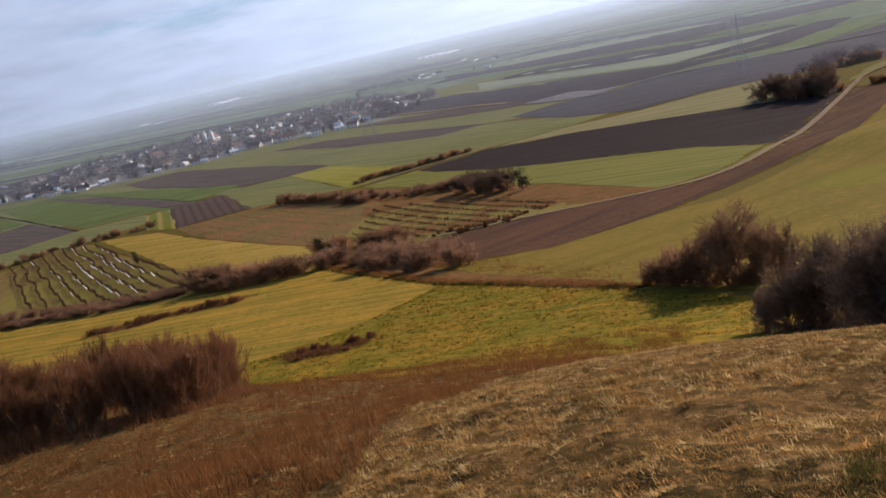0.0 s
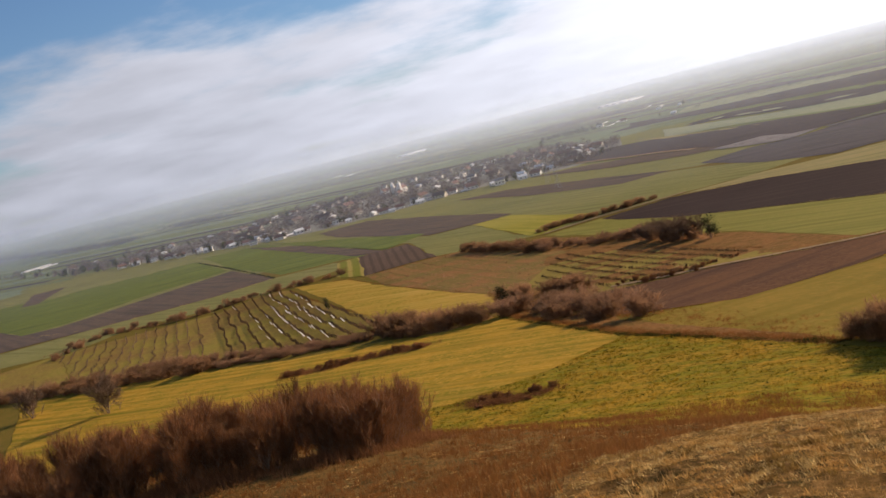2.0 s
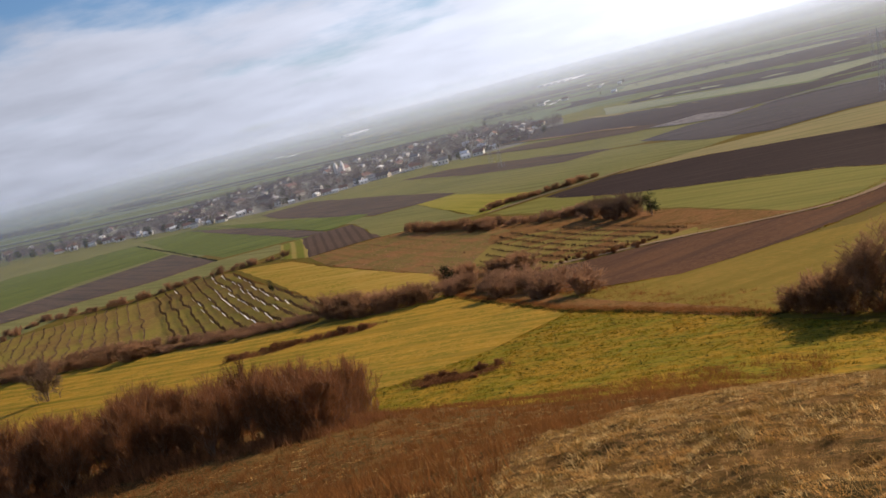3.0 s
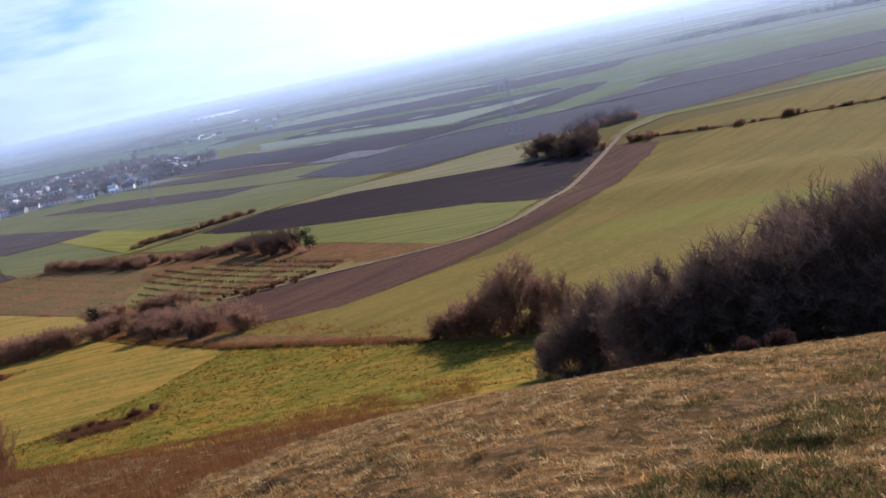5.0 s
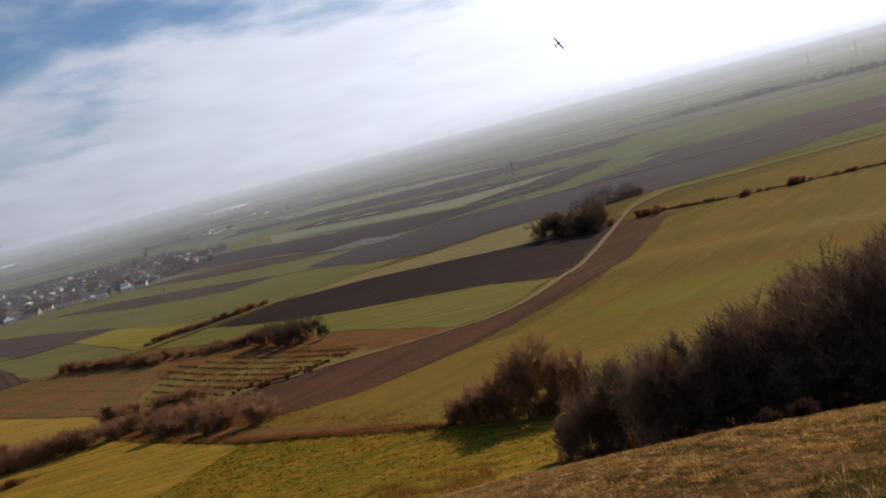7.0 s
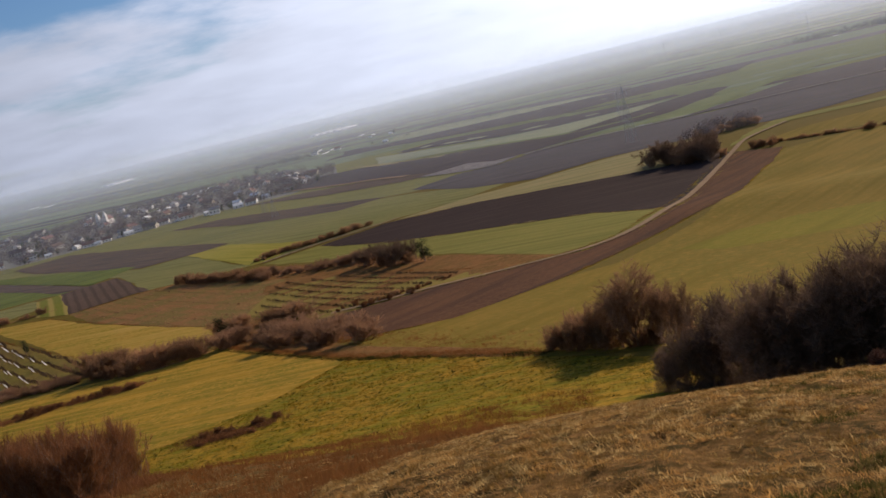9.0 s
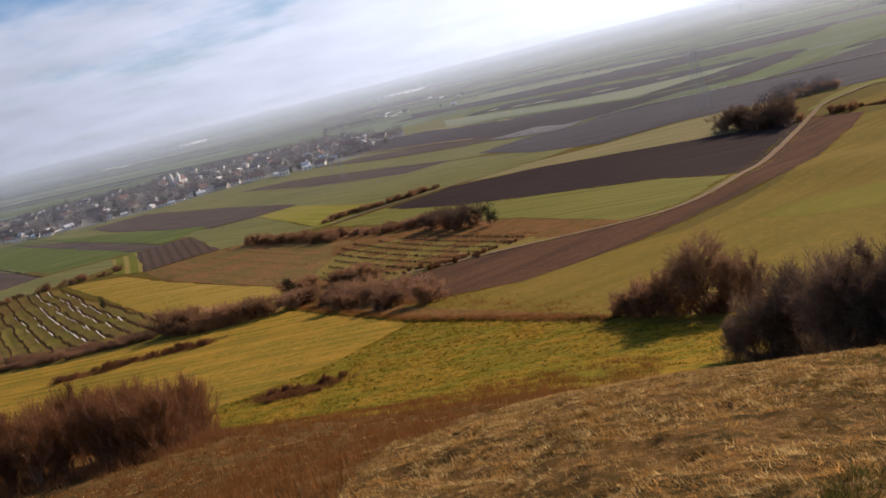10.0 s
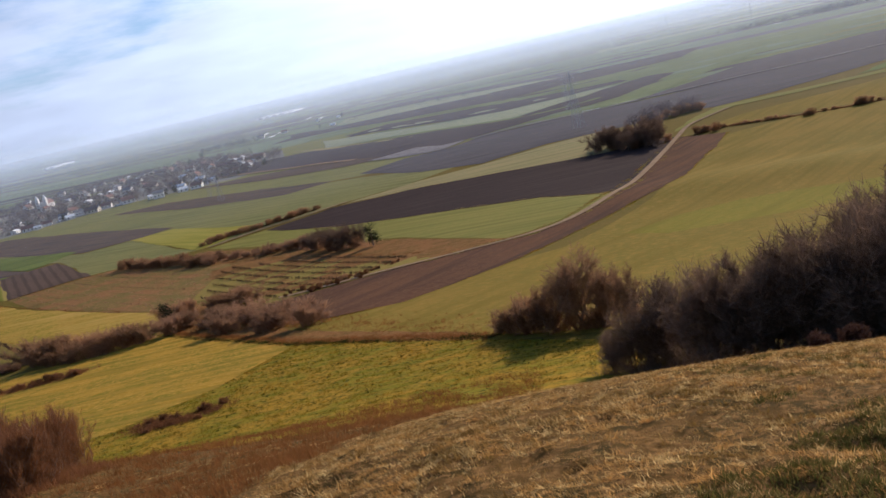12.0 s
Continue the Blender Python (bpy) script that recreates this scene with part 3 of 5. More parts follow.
def clumpy(name, label, category, seed, height, width, clumps, mat, bare=0.3, loose=0.2):
    """A dense far-off tree or bush: a short trunk and a crown of many small tilted leaf clumps, uneven and gapped."""
    rng = random.Random(seed)
    thing = tagged(new(name), label, category)
    tv, tf, cv, cf = [], [], [], []
    tube(tv, tf, Vector((0, 0, -0.2)), Vector((0, 0, height * 0.5)), height * 0.03, height * 0.018, 6)
    lobes = [(Vector((rng.gauss(0, width * loose), rng.gauss(0, width * loose), height * rng.uniform(bare + 0.1, 0.8))), width * rng.uniform(0.2, 0.36)) for _ in range(9)]
    for c, r in lobes:
        tube(tv, tf, Vector((0, 0, height * 0.25)), c, height * 0.012, height * 0.004, 4)
    for _ in range(clumps):
        c, r = rng.choice(lobes)
        d = Vector((rng.gauss(0, 1), rng.gauss(0, 1), rng.gauss(0, 1))).normalized()
        p = c + d * r * rng.uniform(0.35, 1.12) * Vector((1, 1, 1.1)).length / 1.73
        if p.z < 0.1:
            p.z = rng.uniform(0.1, 0.4) * height
        s = width * rng.uniform(0.025, 0.07)
        u = Vector((rng.gauss(0, 1), rng.gauss(0, 1), rng.gauss(0, 1))).normalized()
        w = d.cross(u).normalized()
        n = len(cv)
        cv.extend((tuple(p + u * s), tuple(p + w * s * 0.9), tuple(p - u * s * 0.8 + d * s * 0.4)))
        cf.append((n, n + 1, n + 2))
    raw_part("trunk", tv, tf, (BARK,), thing)
    raw_part("crown", cv, cf, (mat,), thing)
    return thing


rng = random.Random(11)
SHRUBS = [woody("shrub", "tall leafless shrub with dark tangled twigs and withered leaves", "shrub", 20 + i, 5.6, 0.75, 6, 3, 2, (0.6, 0.03), BARK, TWIG, leaves=240, low=0.5, skirt=14) for i in range(4)]
TREES = [woody("tree", "bare tree with forked limbs among field shrubs", "tree", 40 + i, 8.0, 0.45, 3, 3, 3, (0.8, 0.04), BARK, TWIG, trunk_r=0.16, skirt=8) for i in range(3)]
MEADOWTREE = woody("tree", "spreading bare tree with pale forked limbs in a meadow", "tree", 47, 7.6, 0.5, 2, 3, 5, (0.55, 0.03), BARK, THORN, up=0.25, trunk_r=0.15, low=0.2, skirt=2)
MEADOWTREE.matrix_basis = on_land(33.5, 95, 60, 0.7)
SAPLINGS = [woody("sapling_thicket", "dense clump of thin reddish bare saplings", "thicket", 60 + i, 4.6, 0.4, 10, 2, 4, (0.75, 0.022), BARK, REDTWIG, up=0.9, low=0.6, skirt=8) for i in range(4)]
BRUSH = [woody("brush", "low reddish-brown brush with bare twigs", "shrub", 80 + i, 2.0, 1.0, 7, 2, 2, (0.5, 0.045), BARK, REDTWIG, low=0.6, skirt=8) for i in range(3)]
HEDGE = [woody("hedge_shrub", "bare brown hedgerow shrub between fields", "shrub", 100 + i, 4.4, 0.9, 6, 2, 3, (0.9, 0.055), BARK, PALETWIG, low=0.8, skirt=12) for i in range(3)]
REDHEDGE = [woody("thorn_bush", "russet leafless thorn bush between fields", "shrub", 110 + i, 4.2, 1.0, 6, 2, 3, (0.9, 0.055), BARK, THORN, low=0.8, skirt=12) for i in range(3)]
FARTREES = [clumpy("tree", "bare brown village tree beside the houses", "tree", 130 + i, 9.0, 8.0, 420, HAZYTWIG, bare=0.05) for i in range(3)]
DARKTREES = [clumpy("tree", "dark evergreen tree with dense crown", "tree", 140 + i, 8.5, 5.6, 900, NEEDLE, bare=0.12, loose=0.12) for i in range(2)]


def along(points, n, spread, seed):
    """n places scattered along a line of points."""
    r = random.Random(seed)
    lens = [math.dist(a, b) for a, b in zip(points, points[1:])]
    out = []
    for k in range(n):
        u = (k + r.uniform(0.2, 0.8)) / n * sum(lens)
        for (a, b), d in zip(zip(points, points[1:]), lens):
            if u <= d:
                out.append((a[0] + (b[0] - a[0]) * u / d + r.gauss(0, spread), a[1] + (b[1] - a[1]) * u / d + r.gauss(0, spread)))
                break
            u -= d
    return out


def plant(kinds, points, n, spread, lo, hi, seed, group, label="", wide=1.0):
    r = random.Random(seed)
    for x, y in along(points, n, spread, seed):
        put(r.choice(kinds), on_land(x, y, r.uniform(0, 360), r.uniform(lo, hi), wide=wide * r.uniform(0.85, 1.15)), label, group)


# the dark thicket on the shoulder of the knoll, and the clump of trees below it
plant(SHRUBS, [(25.5, 56), (27, 53), (29, 49), (32, 44)], 10, 0.9, 0.9, 1.25, 1, "shrubs on the knoll")
for x, y, size, turn in ((21.2, 62.5, 0.5, 10), (22.4, 60.6, 0.72, 80), (24.2, 59, 0.9, 150), (25.2, 61.5, 1.0, 220)):
    put(SHRUBS[turn % 4], on_land(x, y, turn, size), "", "shrubs on the knoll")
plant(SHRUBS, [(31, 44), (38, 40), (45, 36), (53, 30)], 17, 2.2, 1.15, 1.55, 2, "shrubs on the knoll")
plant(SHRUBS, [(33, 52), (42, 47), (52, 40)], 11, 2.0, 1.4, 1.85, 3, "shrubs on the knoll")
for x, y, size, turn in ((29.0, 91.5, 1.15, 0), (27.6, 93.4, 0.95, 200), (31.9, 88.5, 0.85, 130), (26.4, 95.2, 0.75, 310), (30.4, 90.2, 0.8, 70)):
    put(MEADOWTREE, on_land(x, y, turn, size), "", "trees at the meadow edge")
for x, y, size, turn in ((22.2, 102.6, 0.5, 0), (22.9, 101.4, 0.72, 40), (23.8, 99.8, 0.9, 95), (24.7, 98.2, 1.05, 150), (25.7, 96.4, 1.0, 200), (26.8, 94.4, 0.8, 250), (28.4, 92.4, 0.55, 310), (29.4, 91.2, 0.5, 100), (30.4, 90.4, 0.55, 20), (33, 89, 0.6, 170)):
    put(HEDGE[turn % 3], on_land(x, y, turn, size), "bare brown shrub beside the meadow trees", "trees at the meadow edge")
REDLEAF = material("red_bramble_leaves", ((0.1, 0.05, 0.032), (0.07, 0.04, 0.026), (0.16, 0.08, 0.055)), grain=0.3, patch=1, bump=0, island=0.6, thin=0.3)
BRAMBLE = woody("bramble_bush", "low bramble with reddish leaves before the thicket", "shrub", 96, 1.5, 1.2, 8, 2, 4, (0.3, 0.03), BARK, REDLEAF, low=0.6, leaves=500, skirt=10)
BRAMBLE.matrix_basis = on_land(20.9, 34.6, 0, 0.5)
for x, y, size, turn in ((22.6, 34.8, 0.6, 120), (23.9, 36.2, 0.5, 240), (25.0, 41.5, 0.6, 60)):
    put(BRAMBLE, on_land(x, y, turn, size), "", "brambles before the thicket")
# the reddish sapling thicket on the spur
plant(SAPLINGS, [(-17.5, 59), (-21, 57.5), (-27, 55.5), (-36, 51.5), (-46, 46)], 48, 1.2, 0.5, 0.95, 6, "sapling thicket")
plant(SAPLINGS, [(-16.5, 60), (-19, 58.5), (-23, 57), (-27, 56)], 14, 0.9, 0.45, 0.85, 32, "sapling thicket")
plant(SAPLINGS, [(-13.5, 50), (-15.5, 47.5), (-19, 46), (-27, 46), (-36, 43)], 30, 0.9, 0.4, 0.85, 33, "sapling thicket")
plant(SAPLINGS, [(-18, 63), (-25, 62.5), (-34, 60), (-46, 54), (-56, 46)], 22, 2.0, 0.9, 1.25, 7, "sapling thicket")
plant(SAPLINGS, [(-26, 70), (-40, 66), (-54, 58)], 12, 2.5, 0.9, 1.25, 8, "sapling thicket")
for x, y, size, turn in ((-130, 209, 1.25, 20), (-170, 236, 1.1, 80)):
    put(TREES[turn % 3], on_land(x, y, turn, size), "", "trees beyond the thicket")
# hedges between the fields
plant(REDHEDGE, [(-28, 218), (-22, 205), (-14, 190), (-6, 175), (-1, 163)], 28, 3.4, 0.4, 1.15, 10, "clump in the hollow", wide=1.3)
plant(HEDGE, [(-27, 238), (-15, 233), (-8, 227)], 11, 1.8, 0.6, 1.0, 11, "clump in the hollow", wide=1.5)
plant(DARKTREES, [(-30, 226), (-28, 224)], 1, 0.2, 0.75, 0.8, 12, "clump in the hollow")
plant(HEDGE, [(-62, 236), (-51, 214), (-41, 206), (-33, 210)], 24, 2.8, 0.4, 1.35, 13, "hedge above the mown field", wide=1.2)
plant(BRUSH, [(-75, 194), (-66, 188), (-59, 192), (-51, 188), (-42, 187)], 24, 1.6, 0.35, 0.95, 14, "brush in the mown field", wide=1.4)
plant(BRUSH, [(-21, 110), (-18, 107), (-14, 105), (-12, 108)], 9, 1.4, 0.25, 0.5, 15, "brush in the meadow", wide=1.5)
plant(HEDGE, [(-233, 290), (-215, 284), (-185, 272), (-160, 261), (-134, 252), (-116, 244)], 44, 2.2, 0.55, 1.2, 36, "hedge below the vineyard", wide=1.3)
plant(REDHEDGE, [(-162, 281), (-142, 272), (-119, 256), (-99, 240), (-84, 236), (-69, 229), (-62, 232)], 50, 2.2, 0.3, 0.68, 16, "hedge below the vineyard", wide=1.4)
plant(REDHEDGE, [(-128, 250.5), (-108, 241.5), (-96, 235.5), (-86, 231), (-75, 226.5), (-64, 223)], 44, 1.2, 0.22, 0.5, 42, "hedge below the vineyard", wide=1.7)
plant(HEDGE, [(-242, 362), (-241, 403), (-211, 396), (-186, 397), (-165, 420), (-133, 422), (-122, 423)], 52, 2.5, 0.3, 0.9, 17, "hedge above the vineyard", wide=1.2)
plant(DARKTREES, [(-104, 320), (-105, 321)], 1, 0.2, 0.62, 0.63, 18, "lone tree in the hay field")
plant(HEDGE, [(-61, 403), (-47, 380), (-33, 363), (-24, 349)], 36, 1.6, 0.6, 1.05, 19, "long dark hedge", wide=1.2)
plant(REDHEDGE, [(-24, 349), (-11, 338), (5, 326), (12, 318)], 24, 2.5, 0.4, 1.0, 20, "long dark hedge", wide=1.2)
plant(TREES, [(11, 310), (16, 296), (23, 284)], 9, 2.0, 0.6, 0.9, 21, "field copse", "tall bare tree in a field copse", wide=1.2)
plant(HEDGE, [(11, 310), (16, 296), (24, 282)], 6, 2.0, 0.6, 1.0, 35, "field copse", "bare brown shrub in a field copse")
plant(DARKTREES, [(27, 278), (27.5, 277)], 1, 0.2, 0.9, 0.95, 22, "field copse")
plant(HEDGE, [(-31, 410), (-21, 420), (-11, 421), (5, 428), (21, 434)], 44, 1.4, 0.3, 0.75, 23, "hedge along the lane", wide=1.2)
plant(TREES, [(148, 392), (151, 378), (153, 364), (160, 362), (169, 370)], 22, 4, 0.7, 1.2, 24, "copse at the bend of the track", "bare brown tree in a field copse", wide=1.2)
plant(REDHEDGE, [(148, 390), (152, 370), (158, 360), (168, 368)], 10, 3.5, 0.7, 1.2, 34, "copse at the bend of the track", "bare brown shrub in a field copse")
plant(FARTREES, [(181, 424), (192, 436), (205, 443), (218, 440)], 20, 4, 0.7, 1.0, 25, "copse at the bend of the track", "bare brown tree in a field copse", wide=1.2)
plant(REDHEDGE, [(186, 428), (198, 438), (217, 439)], 14, 3, 0.8, 1.3, 37, "copse at the bend of the track", "bare brown shrub in a field copse", wide=1.3)
plant(HEDGE, [(179, 361), (182, 356), (184, 354)], 6, 1.2, 0.6, 0.9, 38, "hedge above the slope")
plant(HEDGE, [(210, 332), (213, 330)], 3, 0.8, 0.5, 0.7, 39, "hedge above the slope")
plant(HEDGE, [(228, 325), (232, 323)], 4, 0.8, 0.6, 0.85, 40, "hedge above the slope")
plant(HEDGE, [(176, 358), (187, 362), (197, 351), (214, 334), (230, 324), (252, 315), (275, 300)], 34, 0.9, 0.15, 0.45, 26, "hedge above the slope", wide=1.7)
plant(BRUSH, [(-1, 220), (4, 216), (10, 216), (16, 214)], 13, 1.4, 0.35, 0.85, 27, "brush beside the track")
plant(BRUSH, [(13, 219), (18, 221), (23, 224), (27, 229)], 12, 1.3, 0.2, 0.45, 41, "brush beside the track", wide=1.5)
plant(HEDGE, [(6, 217.5), (11, 217), (17, 216)], 8, 0.8, 0.22, 0.42, 28, "brush beside the track", "low tan bush beside a dirt track")

# ---- the village ----
PLASTER = material("white_plaster", ((0.78, 0.76, 0.72), (0.7, 0.67, 0.62), (0.82, 0.8, 0.77)), grain=0.8, patch=3, rough=0.9, bump=0.1)
CREAM = material("cream_plaster", ((0.56, 0.5, 0.42), (0.48, 0.43, 0.37), (0.62, 0.56, 0.47)), grain=0.8, patch=3, rough=0.9, bump=0.1)
GREYWALL = material("grey_render", ((0.42, 0.4, 0.38), (0.36, 0.34, 0.32), (0.48, 0.46, 0.43)), grain=0.8, patch=3, rough=0.9, bump=0.1)
REDTILE = material("red_roof_tiles", ((0.2, 0.1, 0.08), (0.15, 0.085, 0.075), (0.25, 0.125, 0.095)), grain=0.4, patch=3, rough=0.7, bump=0.4, spec=0.2)
BROWNTILE = material("brown_roof_tiles", ((0.13, 0.085, 0.072), (0.1, 0.07, 0.065), (0.17, 0.11, 0.09)), grain=0.4, patch=3, rough=0.65, bump=0.4, spec=0.25)
SLATE = material("grey_roof", ((0.2, 0.19, 0.2), (0.16, 0.155, 0.165), (0.25, 0.24, 0.25)), grain=0.4, patch=3, rough=0.7, bump=0.3, sheen=0.04)
SHEET = material("pale_metal_sheet", ((0.85, 0.85, 0.84), (0.78, 0.79, 0.79), (0.88, 0.88, 0.87)), grain=1.5, patch=12, rough=0.7, bump=0.02, spec=0.1)
PLASTIC = material("white_plastic_sheeting", ((0.85, 0.86, 0.87), (0.8, 0.81, 0.83), (0.88, 0.88, 0.89)), grain=1.5, patch=8, rough=0.42, bump=0.02, spec=0.6, thin=0.5)
PANE = material("dark_window_glass", ((0.03, 0.035, 0.04), (0.025, 0.03, 0.035), (0.04, 0.045, 0.05)), grain=0.6, patch=2, rough=0.15, bump=0, spec=0.5)
TIMBER = material("dark_timber", ((0.12, 0.075, 0.045), (0.1, 0.06, 0.038), (0.15, 0.095, 0.06)), grain=0.3, patch=1, rough=0.8, bump=0.3)


def box(bm, x0, x1, y0, y1, z0, z1):
    v = [bm.verts.new((x, y, z)) for z in (z0, z1) for x, y in ((x0, y0), (x1, y0), (x1, y1), (x0, y1))]
    for f in ((3, 2, 1, 0), (4, 5, 6, 7), (0, 1, 5, 4), (1, 2, 6, 5), (2, 3, 7, 6), (3, 0, 4, 7)):
        bm.faces.new([v[i] for i in f])


def gabled(bm, w, l, h, rise, z0=-0.6):
    """A gabled wall block: w across the ridge, l along it."""
    prof = [(-w / 2, z0), (w / 2, z0), (w / 2, h), (0, h + rise), (-w / 2, h)]
    a = [bm.verts.new((x, -l / 2, z)) for x, z in prof]
    b = [bm.verts.new((x, l / 2, z)) for x, z in prof]
    bm.faces.new(a)
    bm.faces.new(b[::-1])
    for i in range(5):
        j = (i + 1) % 5
        bm.faces.new((a[j], a[i], b[i], b[j]))


def roof_slabs(bm, w, l, h, rise, over=0.45, thick=0.22):
    for s in (-1, 1):
        lift = 0.03
        x1, z1 = s * (w / 2 + over), h - over * rise / (w / 2) + lift
        top = h + rise + lift
        v = [bm.verts.new(c) for y in (-l / 2 - over, l / 2 + over) for c in ((0, y, top), (x1, y, z1), (x1, y, z1 + thick), (0, y, top + thick))]
        for f in ((0, 1, 2, 3), (7, 6, 5, 4), (0, 4, 5, 1), (1, 5, 6, 2), (2, 6, 7, 3), (3, 7, 4, 0)):
            bm.faces.new([v[i] for i in f])
    bmesh.ops.recalc_face_normals(bm, faces=bm.faces[:])


def house(label, w, l, h, rise, wall_mat, roof_mat, chimney=True):
    thing = tagged(new("house"), label, "house")
    bm = bmesh.new()
    gabled(bm, w, l, h, rise)
    part("wall", bm, wall_mat, thing)
    bm = bmesh.new()
    roof_slabs(bm, w, l, h, rise)
    part("roof", bm, roof_mat, thing)
    if chimney:
        bm = bmesh.new()
        box(bm, w * 0.12, w * 0.12 + 0.7, l * 0.18, l * 0.18 + 0.7, h + rise * 0.4, h + rise + 1.0)
        part("chimney", bm, REDTILE, thing)
    n = max(2, round(l / 3.6))
    for side in (-1, 1):
        for k in range(n):
            y = -l / 2 + (k + 0.5) * l / n
            bm = bmesh.new()
            box(bm, *sorted((side * w / 2, side * (w / 2 + 0.04))), y - 0.55, y + 0.55, h * 0.36, h * 0.36 + 1.3)
            part("window", bm, PANE, thing)
    bm = bmesh.new()
    box(bm, -0.5, 0.5, -l / 2 - 0.05, -l / 2, -0.3, 2.0)
    part("door", bm, TIMBER, thing)
    return thing


HOUSES = [
    house("white plastered house with a red tiled roof", 8, 12, 3.6, 3.0, PLASTER, REDTILE),
    house("cream plastered house with a brown tiled roof", 7.5, 14, 3.2, 2.8, CREAM, BROWNTILE),
    house("white two-storey house with a grey roof", 8, 10, 5.0, 2.0, PLASTER, SLATE),
    house("cream farmhouse with a red tiled roof", 8, 18, 3.4, 3.2, CREAM, REDTILE),
    house("grey rendered barn with a brown roof", 9, 20, 4.0, 3.0, GREYWALL, BROWNTILE, False),
    house("small white house with a low pale metal roof", 6.5, 9, 3.0, 1.8, PLASTER, SHEET),
]


def hall(label, w, l, h, rise):
    """A long plastic-covered tunnel: low side walls with gable ends, an arched shell over them, and a gate."""
    thing = tagged(new("hall"), label, "hall")
    n = 12
    arc = [(w / 2 * math.cos(math.pi * k / n), h + rise * math.sin(math.pi * k / n)) for k in range(n + 1)]
    bm = bmesh.new()
    ends = [[bm.verts.new((x * 0.985, y, z - 0.05)) for x, z in ((w / 2, -0.6), *arc, (-w / 2, -0.6))] for y in (-l / 2, l / 2)]
    bm.faces.new(ends[0])
    bm.faces.new(ends[1][::-1])
    for k in (0, n + 1):
        bm.faces.new((ends[0][k], ends[0][k + 1], ends[1][k + 1], ends[1][k]))
    part("wall", bm, PLASTIC, thing)
    bm = bmesh.new()
    rings = [[bm.verts.new((x * f, y, h + (z - h) * f)) for x, z in arc] for f in (1.0, 1.02) for y in (-l / 2 - 0.3, l / 2 + 0.3)]
    for a, b in ((0, 1), (3, 2), (2, 0), (1, 3)):
        for k in range(n):
            bm.faces.new((rings[a][k], rings[a][k + 1], rings[b][k + 1], rings[b][k]))
    bmesh.ops.recalc_face_normals(bm, faces=bm.faces[:])
    part("roof", bm, PLASTIC, thing)
    bm = bmesh.new()
    box(bm, -1.5, 1.5, -l / 2 - 0.06, -l / 2, 0, h + rise * 0.5)
    part("gate", bm, SLATE, thing)
    return thing


def church():
    thing = tagged(new("church"), "white village church with two pointed towers", "church")
    bm = bmesh.new()
    gabled(bm, 11, 24, 8, 5)
    part("nave", bm, PLASTER, thing)
    bm = bmesh.new()
    roof_slabs(bm, 11, 24, 8, 5)
    part("roof", bm, REDTILE, thing)
    for s in (-1, 1):
        bm = bmesh.new()
        box(bm, s * 6 - 2.4, s * 6 + 2.4, -15, -10.2, -0.6, 15)
        tower = part("tower", bm, PLASTER, thing)
        bm = bmesh.new()
        base = [bm.verts.new((s * 6 + x * 2.6, -12.6 + y * 2.6, 15)) for x, y in ((-1, -1), (1, -1), (1, 1), (-1, 1))]
        tip = bm.verts.new((s * 6, -12.6, 22))
        bm.faces.new(base[::-1])
        for k in range(4):
            bm.faces.new((base[k], base[(k + 1) % 4], tip))
        part("spire", bm, PLASTER, tower, "pale pointed spire")
        for z in (6, 11):
            bm = bmesh.new()
            box(bm, s * 6 - 0.6, s * 6 + 0.6, -15.06, -15, z, z + 2)
            part("window", bm, PANE, tower)
    return thing


CHURCH = church()
CHURCH.matrix_basis = on_land(-203, 965, -18, 0.66)


def village(near, far, n_rows, gap, seed, density=1.0):
    """Houses and garden trees in rows between the near and the far edge of the village."""
    r = random.Random(seed)
    for row in range(n_rows):
        u = (row + 0.3) / n_rows
        line = [(a[0] + (b[0] - a[0]) * u, a[1] + (b[1] - a[1]) * u) for a, b in zip(near, far)]
        total = sum(math.dist(a, b) for a, b in zip(line, line[1:]))
        for x, y in along(line, max(2, round(total / gap)), 7, seed + row):
            if math.dist((x, y), (-203, 965)) < 24:
                continue
            if r.random() < 0.46 * density:
                put(r.choice(HOUSES + HOUSES[5:]), on_land(x, y, r.choice((70, 75, -20, -15, 20)) + r.uniform(-6, 6), r.uniform(0.58, 0.85), 0), group="village houses")
            for _ in range(r.choice((0, 0, 1))):
                put(r.choice(FARTREES + DARKTREES[:1]), on_land(x + r.gauss(0, 9), y + r.gauss(0, 12), r.uniform(0, 360), r.uniform(0.55, 1.25)), group="village trees")


